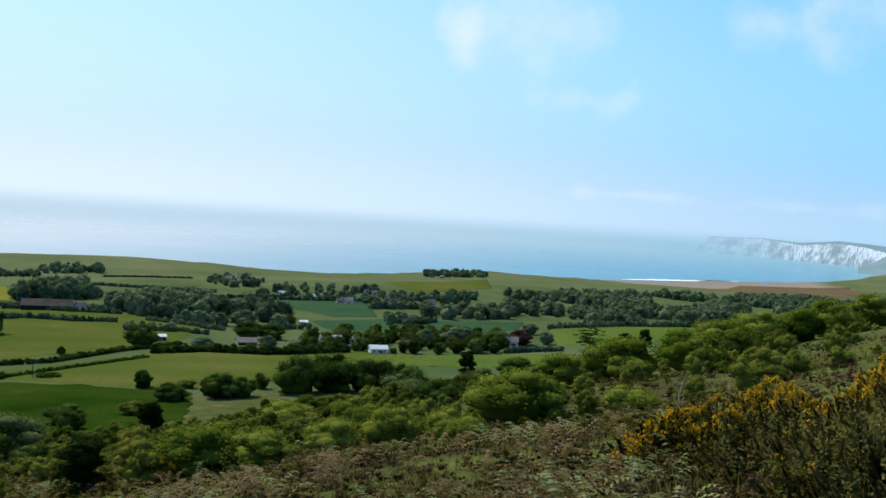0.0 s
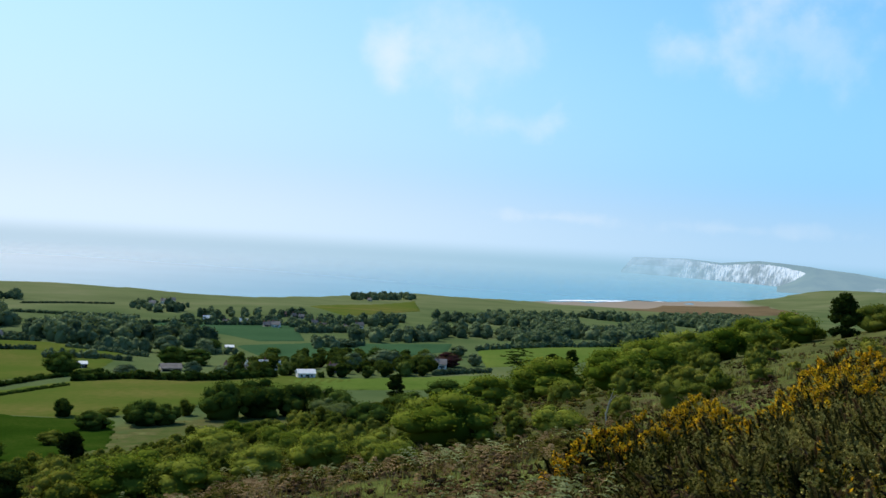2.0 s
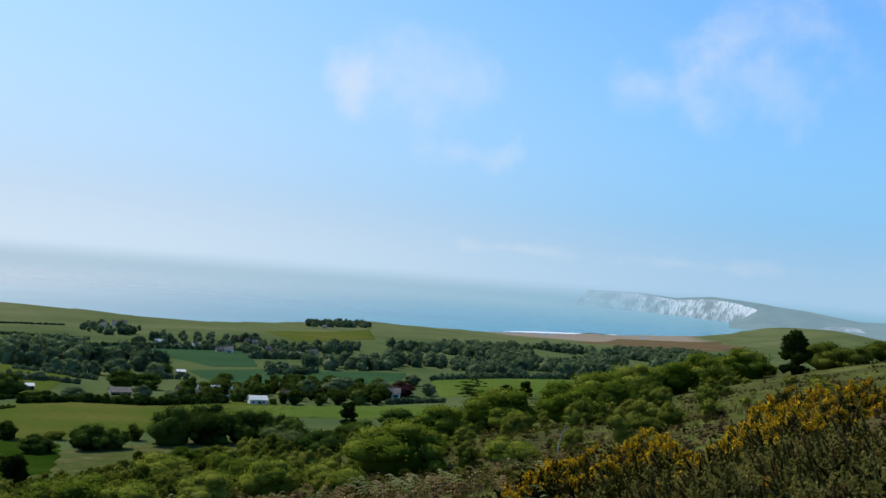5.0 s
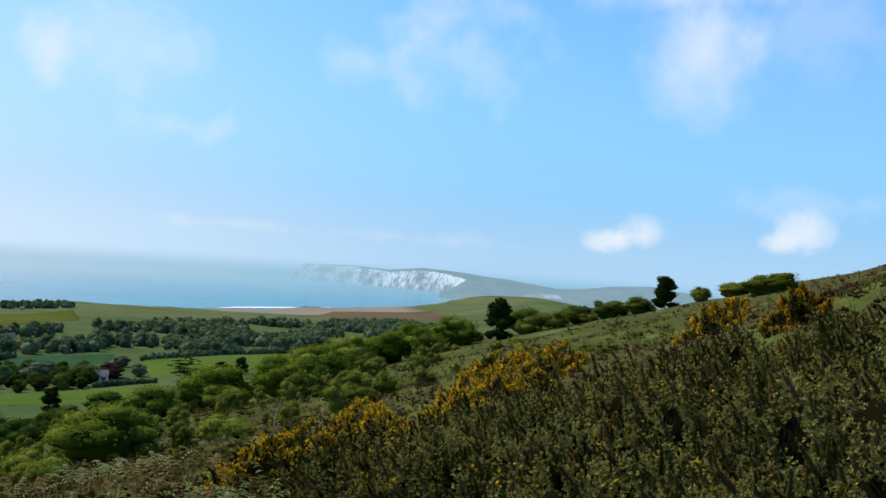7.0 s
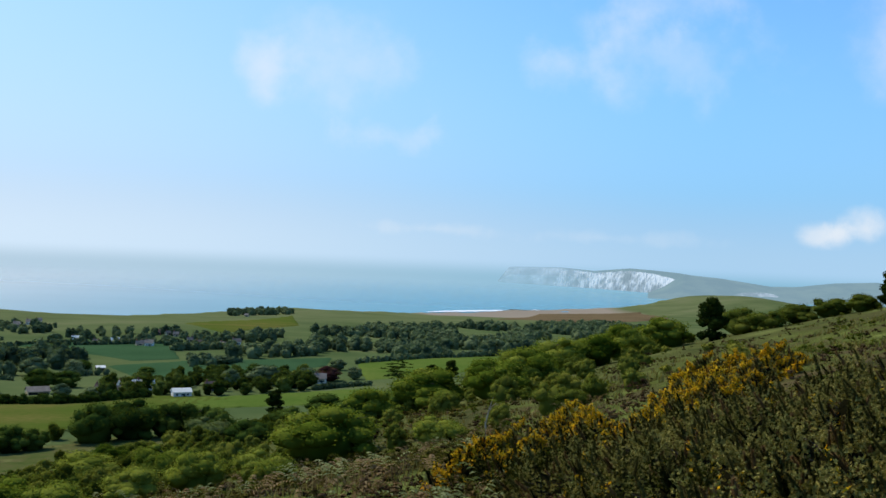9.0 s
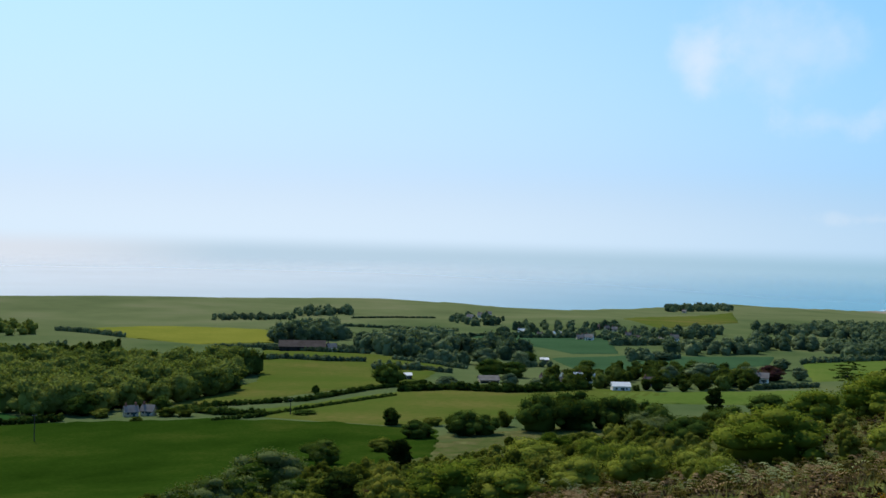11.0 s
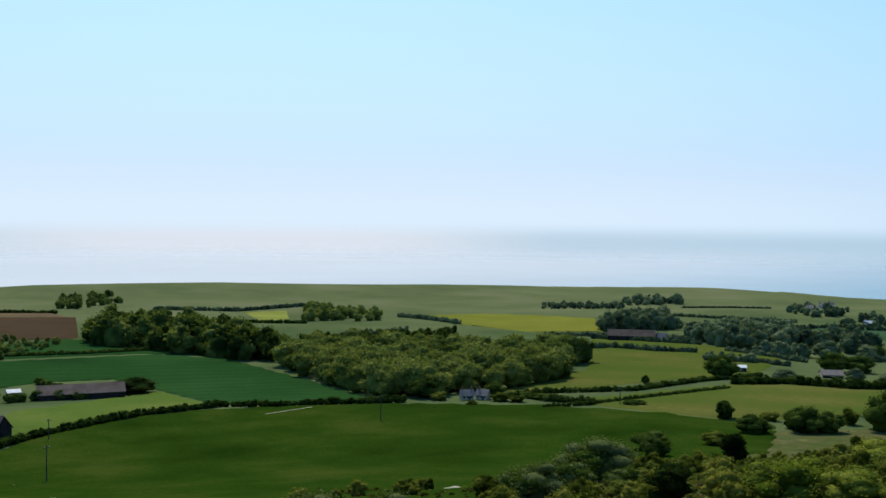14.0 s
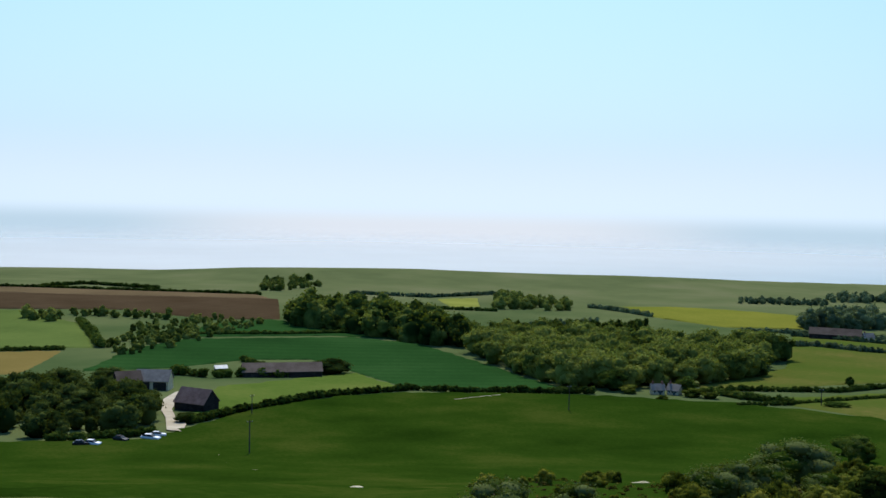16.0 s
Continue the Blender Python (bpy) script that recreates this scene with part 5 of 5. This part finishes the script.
for a, b, d in ((13.6, 12.2, 1560), (11.9, 11.0, 1600), (9.6, 8.4, 1640), (14.9, 14.2, 1640), (7.9, 6.9, 1800), (26.9, 26.5, 1700), (49.0, 48.2, 1720), (45.2, 44.0, 1790), (52.5, 51.2, 1760)):
    surf(a, b, d, d + 14, 20, 0.3, "small patch of white breaking waves")

# ---- buildings ----
WHITEWASH = surface("whitewashed_wall", (0.66, 0.61, 0.50), (0.80, 0.74, 0.62), (0.86, 0.81, 0.70), 0.4, 3, 0.8, 0.02, vary=0.06)
STONE = surface("rubble_stone", (0.42, 0.32, 0.18), (0.54, 0.42, 0.25), (0.62, 0.50, 0.32), 0.6, 3, 0.9, 0.05, vary=0.12)
BRICKWALL = surface("red_brickwork", (0.20, 0.09, 0.06), (0.27, 0.12, 0.08), (0.33, 0.16, 0.11), 0.6, 4, 0.9, 0.03, vary=0.12)
SLATE = surface("slate_roof", (0.12, 0.105, 0.085), (0.18, 0.155, 0.125), (0.24, 0.21, 0.17), 0.5, 4, 0.75, 0.03, spec=0.08, vary=0.2)
CLAYTILE = surface("clay_tile_roof", (0.11, 0.07, 0.055), (0.17, 0.11, 0.085), (0.23, 0.15, 0.12), 0.5, 4, 0.85, 0.05, vary=0.2)
RUST = surface("weathered_sheet_roof", (0.085, 0.062, 0.045), (0.125, 0.092, 0.068), (0.17, 0.13, 0.10), 0.2, 2, 0.75, 0.03, vary=0.2)
TIMBER = surface("tarred_boards", (0.018, 0.015, 0.013), (0.032, 0.027, 0.023), (0.055, 0.045, 0.038), 0.6, 5, 0.8, 0.03, vary=0.2)
TIN = surface("bright_sheet_metal", (0.62, 0.58, 0.49), (0.76, 0.72, 0.61), (0.84, 0.80, 0.70), 0.5, 3, 0.6, 0.01, spec=0.15)
GLASS = surface("dark_window_glass", (0.02, 0.022, 0.022), (0.03, 0.032, 0.032), (0.05, 0.052, 0.05), 1, 3, 0.4, 0, spec=0.15)
DOORPAINT = surface("painted_door", (0.05, 0.07, 0.06), (0.07, 0.09, 0.08), (0.10, 0.12, 0.11), 1, 5, 0.5, 0.01)
GRAVEL = surface("chalk_gravel", (0.34, 0.28, 0.19), (0.46, 0.39, 0.28), (0.56, 0.49, 0.37), 0.15, 2.5, 0.95, 0.06)


def block(x0, x1, y0, y1, z0, z1):
    v = np.array([(x, y, z) for z in (z0, z1) for y in (y0, y1) for x in (x0, x1)], float)
    f = [(0, 2, 3, 1), (4, 5, 7, 6), (0, 1, 5, 4), (2, 6, 7, 3), (0, 4, 6, 2), (1, 3, 7, 5)]
    return v, f


def solid(name, v, f, mat, parent, label="", m=None, bevel=0.0):
    bm = bmesh.new()
    vs = [bm.verts.new(p) for p in v]
    for q in f:
        bm.faces.new([vs[k] for k in q])
    if bevel:
        bmesh.ops.bevel(bm, geom=bm.edges[:], offset=bevel, segments=1, affect="EDGES")
    bmesh.ops.recalc_face_normals(bm, faces=bm.faces[:])
    me = bpy.data.meshes.new(name)
    bm.to_mesh(me)
    bm.free()
    me.materials.append(mat)
    return part(name, me, parent, label, m)


def house(x, y, turn, long, deep, eaves, ridge, wall, roof, label, category="house", chimneys=1, windows=3, group="houses of the vale", name="house", open_bays=0):
    """A gabled house: walls with gable ends, an overhanging roof of two slabs, chimney, windows and a door."""
    base = tagged(new(name), label, category, group)
    base.matrix_basis = pose(x, y, min(ground_z(x + a, y + b) for a in (-long / 2, 0, long / 2) for b in (-deep / 2, deep / 2)), 0, 0, turn)
    a, b = long / 2, deep / 2
    v = [(-a, -b, -0.6), (a, -b, -0.6), (a, b, -0.6), (-a, b, -0.6), (-a, -b, eaves), (a, -b, eaves), (a, b, eaves), (-a, b, eaves), (-a, 0, ridge), (a, 0, ridge)]
    solid("wall", v, [(0, 1, 5, 4), (2, 3, 7, 6), (1, 2, 6, 9, 5), (3, 0, 4, 8, 7), (0, 3, 2, 1), (4, 5, 9, 8), (6, 7, 8, 9)], wall, base)
    o, th = 0.35, 0.22
    drop = (ridge - eaves) / b * o
    for s in (-1, 1):
        lo = (s * (b + o), eaves - drop + 0.06)
        hi = (0, ridge + 0.06)
        pts = [(-a - o, lo[0], lo[1]), (a + o, lo[0], lo[1]), (a + o, hi[0], hi[1]), (-a - o, hi[0], hi[1])]
        solid("roof_slope", pts + [(p, q, z + th) for p, q, z in pts], [(0, 1, 2, 3), (4, 7, 6, 5), (0, 4, 5, 1), (1, 5, 6, 2), (2, 6, 7, 3), (3, 7, 4, 0)], roof, base)
    for k in range(chimneys):
        cx = (-a + 0.6) if k == 0 else (a - 0.6)
        c = solid("chimney", *block(cx - 0.35, cx + 0.35, -0.3, 0.3, ridge - 0.9, ridge + 1.1), BRICKWALL, base)
        solid("chimney_pot", *block(cx - 0.13, cx + 0.13, -0.13, 0.13, ridge + 1.1, ridge + 1.5), CLAYTILE, c)
    for k in range(windows):
        wx = -a + long * (k + 0.7) / (windows + 0.4)
        for zz in ((1.0, 2.1), (eaves - 1.35, eaves - 0.35)) if eaves > 4 else ((1.0, 2.1),):
            w = solid("window", *block(wx - 0.55, wx + 0.55, -b - 0.04, -b + 0.1, *zz), WHITEWASH, base, "white window frame")
            solid("pane", *block(wx - 0.45, wx + 0.45, -b - 0.06, -b, zz[0] + 0.1, zz[1] - 0.1), GLASS, w, "dark glass pane")
    if open_bays:
        for k in range(open_bays):
            wx = -a + long * (k + 0.5) / open_bays
            half = long / open_bays * 0.4
            solid("barn_door", *block(wx - half, wx + half, -b - 0.08, -b + 0.05, -0.2, eaves - 0.4), TIMBER, base, "dark boarded barn door")
    else:
        solid("door", *block(a * 0.1, a * 0.1 + 0.95, -b - 0.06, -b + 0.05, 0, 2.05), DOORPAINT, base)
    return base


def facing(x, y):
    """The turn that sets a house's front towards the down."""
    return math.degrees(math.atan2(-x, y))


g = np.random.default_rng(21)
for k, (x, y, w) in enumerate(HOUSE_PLANS["white"]):
    long = max(5.8, w)
    tin = k == 0
    house(x, y, facing(x, y) + g.uniform(-25, 25), long, 4.8, 2.9 if not tin else 2.6, 5.2 if not tin else 4.1, WHITEWASH, TIN if k in (0, 1, 2, 8, 9) else SLATE,
          "white cottage with a pale roof shining in the sun" if k in (0, 1, 2, 8, 9) else "whitewashed house with a slate roof", chimneys=0 if tin else 1)
for x, y, w in HOUSE_PLANS["stone"]:
    house(x, y, facing(x, y) + g.uniform(-35, 35), max(4.6, w * 0.85), 4.0, 2.1, 4.0, STONE, SLATE, "stone cottage with a grey slate roof", chimneys=int(g.integers(1, 3)))
for x, y, w in HOUSE_PLANS["brick"]:
    house(x, y, facing(x, y) + g.uniform(-30, 30), max(5, w * 0.8), 4.2, 2.4, 4.4, BRICKWALL, CLAYTILE, "brick house with a clay tile roof among garden trees")
BARNS = [(RUST, TIMBER, 4, 7.5, 0, "long dark barn beside a copse"), (SLATE, STONE, 2, 3.8, 10, "low stone barn with a slate roof"),
         (RUST, TIMBER, 3.4, 6.4, 4, "long low barn with a weathered brown roof"), (CLAYTILE, TIMBER, 3.2, 7.2, -38, "brown-roofed timber barn beside a chalk track"),
         (SLATE, STONE, 4, 7.5, -15, "grey-roofed farm building among trees"), (RUST, TIMBER, 4.2, 7.0, 12, "dark open-fronted farm shed")]
for (x, y, w), (roof, wall, eaves, ridge, turn, label) in zip(HOUSE_PLANS["barn"], BARNS):
    house(x, y, facing(x, y) + turn, w, 10 if w > 20 else 8, eaves, ridge, wall, roof, label, "barn", 0, 0, "farm buildings", "barn", 5 if w > 20 else 2)
for x, y, w in HOUSE_PLANS["shed"]:
    house(x, y, facing(x, y) + 10, max(4.5, w), 4, 2.6, 3.6, TIMBER, TIN, "small shed with a bright metal roof", "shed", 0, 1, "farm buildings", "shed")

# ---- farm track ----
bm = bmesh.new()
f = bm.faces.new([bm.verts.new((x, y, 0)) for x, y in TRACK_PLAN])
bmesh.ops.triangulate(bm, faces=[f])
bmesh.ops.subdivide_edges(bm, edges=bm.edges[:], cuts=3, use_grid_fill=True)
for v in bm.verts:
    v.co.z = ground_z(v.co.x, v.co.y) + 0.35
bm.normal_update()
if sum(q.normal.z for q in bm.faces) < 0:
    bmesh.ops.reverse_faces(bm, faces=bm.faces[:])
me = bpy.data.meshes.new("farm_track")
bm.to_mesh(me)
bm.free()
me.materials.append(GRAVEL)
tagged(new("road_track", me), "pale chalk track into a farmyard", "track", kind="structure")

# ---- poles, vehicles, feed ----
def utility_pole(x, y, tall):
    base = tagged(new("utility_pole"), "tarred wooden utility pole standing in pasture", "pole", "poles across the pasture")
    base.matrix_basis = pose(x, y, ground_z(x, y), 0, 0, facing(x, y) + 20)
    part("post", raw_mesh("post", *tube([(0, 0, -0.8), (0, 0, tall * 0.5), (0, 0, tall)], [0.17, 0.15, 0.11], 10), BARK, True), base)
    arm = solid("crossarm", *block(-0.75, 0.75, -0.06, 0.06, tall - 0.6, tall - 0.46), BARK, base)
    for k in (-0.65, 0, 0.65):
        part("insulator", raw_mesh("insulator", *tube([(k, 0, tall - 0.46), (k, 0, tall - 0.36), (k, 0, tall - 0.24)], [0.05, 0.07, 0.03], 8), WHITEWASH, True), arm)


for x, y, tall in POLE_PLANS:
    utility_pole(x, y, tall)
PAINTS = [("white", surface("white_car_paint", (0.7, 0.7, 0.7), (0.78, 0.78, 0.78), (0.82, 0.82, 0.82), 1, 4, 0.4, 0, spec=0.2)),
          ("black", surface("black_car_paint", (0.012, 0.012, 0.014), (0.018, 0.018, 0.02), (0.03, 0.03, 0.032), 1, 4, 0.4, 0, spec=0.2))]
RUBBER = surface("tyre_rubber", (0.012, 0.012, 0.012), (0.02, 0.02, 0.02), (0.03, 0.03, 0.03), 2, 6, 0.85, 0.01)


def car(x, y, turn, tone, long=4.4):
    colour, paint = PAINTS[tone]
    base = tagged(new("car"), f"{colour} car parked on the grass beside trees", "car", "parked cars")
    base.matrix_basis = pose(x, y, ground_z(x, y) + 0.05, 0, 0, turn)
    a = long / 2
    prof = [(-a, 0.35), (a, 0.35), (a, 0.78), (a * 0.55, 0.92), (-a * 0.95, 0.98), (-a, 0.8)]
    v = [(px, s * 0.86, pz) for s in (-1, 1) for px, pz in prof]
    n = len(prof)
    sides = [(k, (k + 1) % n, n + (k + 1) % n, n + k) for k in range(n)]
    solid("body", v, [tuple(range(n)), tuple(range(2 * n - 1, n - 1, -1))] + sides, paint, base, bevel=0.05)
    top = [(-a * 0.85, 0.95), (a * 0.45, 0.9), (a * 0.12, 1.45), (-a * 0.62, 1.48)]
    v = [(px, s * (0.78 if k < 2 else 0.62), pz) for s in (-1, 1) for k, (px, pz) in enumerate(top)]
    cabin = solid("cabin", v, [(0, 1, 2, 3), (7, 6, 5, 4), (0, 4, 5, 1), (1, 5, 6, 2), (2, 6, 7, 3), (3, 7, 4, 0)], GLASS, base, "dark glass cabin")
    solid("roof_panel", *block(-a * 0.6, a * 0.1, -0.6, 0.6, 1.47, 1.52), paint, cabin)
    for wx in (-a * 0.62, a * 0.62):
        for s in (-1, 1):
            part("wheel", raw_mesh("wheel", *tube([(wx, s * 0.72, 0.32), (wx, s * 0.78, 0.32), (wx, s * 0.88, 0.32)], [0.05, 0.32, 0.30], 14), RUBBER, True), base)


for k, ((x, y), turn) in enumerate(zip(CAR_PLANS, (35, 60, 25, 40, 65))):
    car(x, y, turn, (0, 0, 1, 0, 1)[k], 5.4 if k == 0 else 4.3)
STRAWPILE = surface("scattered_hay", (0.34, 0.30, 0.18), (0.46, 0.41, 0.27), (0.56, 0.51, 0.36), 0.8, 6, 0.95, 0.05, vary=0.08)
for k, (x, y) in enumerate(MOUND_PLANS):
    v = ICO2[0] * (1 + 0.25 * np.random.default_rng(k).uniform(-1, 1, (len(ICO2[0]), 1))) * (1.0, 0.45, 0.16)
    ob = tagged(new("hay_patch", raw_mesh("hay_patch", v, ICO2[1].copy(), STRAWPILE, True)), "pale patch of hay scattered on the pasture", "hay", "hay on the pasture")
    ob.matrix_basis = pose(x, y, ground_z(x, y) + 0.15, 0, 0, facing(x, y) + 25)

# ---- a chalk path across the pasture ----
line = [np.array(p) for p in PATH_PLAN]
pts = [line[k] + (line[k + 1] - line[k]) * q for k in range(len(line) - 1) for q in np.linspace(0, 1, 9)[:-1]] + [line[-1]]
rows = [[], []]
for k, p in enumerate(pts):
    d = pts[min(k + 1, len(pts) - 1)] - pts[max(k - 1, 0)]
    side = np.array((-d[1], d[0])) / (np.linalg.norm(d) + 1e-9)
    for r, s in zip(rows, (-0.28, 0.28)):
        x, y = p + side * s
        r.append((x, y, ground_z(x, y) + 0.42))
tagged(new("path", sheet("path", rows, GRAVEL)), "thin pale chalk path across the pasture", "path", kind="structure")

# ---- a thin sapling on the heath ----
sapling = tagged(new("sapling"), "thin pale leaning sapling on the heath", "sapling")
sapling.matrix_basis = pose(3.9, 42.8, ground_z(3.9, 42.8), 0, 0, 0)
PALEBARK = surface("pale_bark", (0.20, 0.18, 0.12), (0.30, 0.27, 0.19), (0.40, 0.36, 0.27), 1, 8, 0.9, 0.02)
part("trunk", raw_mesh("trunk", *tube([(0, 0, -0.1), (-0.05, 0, 0.5), (0.06, 0, 1.0), (0.22, 0, 1.6)], [0.045, 0.035, 0.03, 0.012], 7), PALEBARK, True), sapling)
part("twig", raw_mesh("twig", *tube([(0.05, 0, 0.95), (0.2, 0.05, 1.2), (0.38, 0.1, 1.35)], [0.016, 0.012, 0.005], 5), PALEBARK, True), sapling)
v, f = clump_cloud(77, 4, 90, 0.06, 0.4, 0.2)
part("crown", raw_mesh("crown", v * 0.6 + (0.2, 0, 1.25), f, SPRING), sapling)
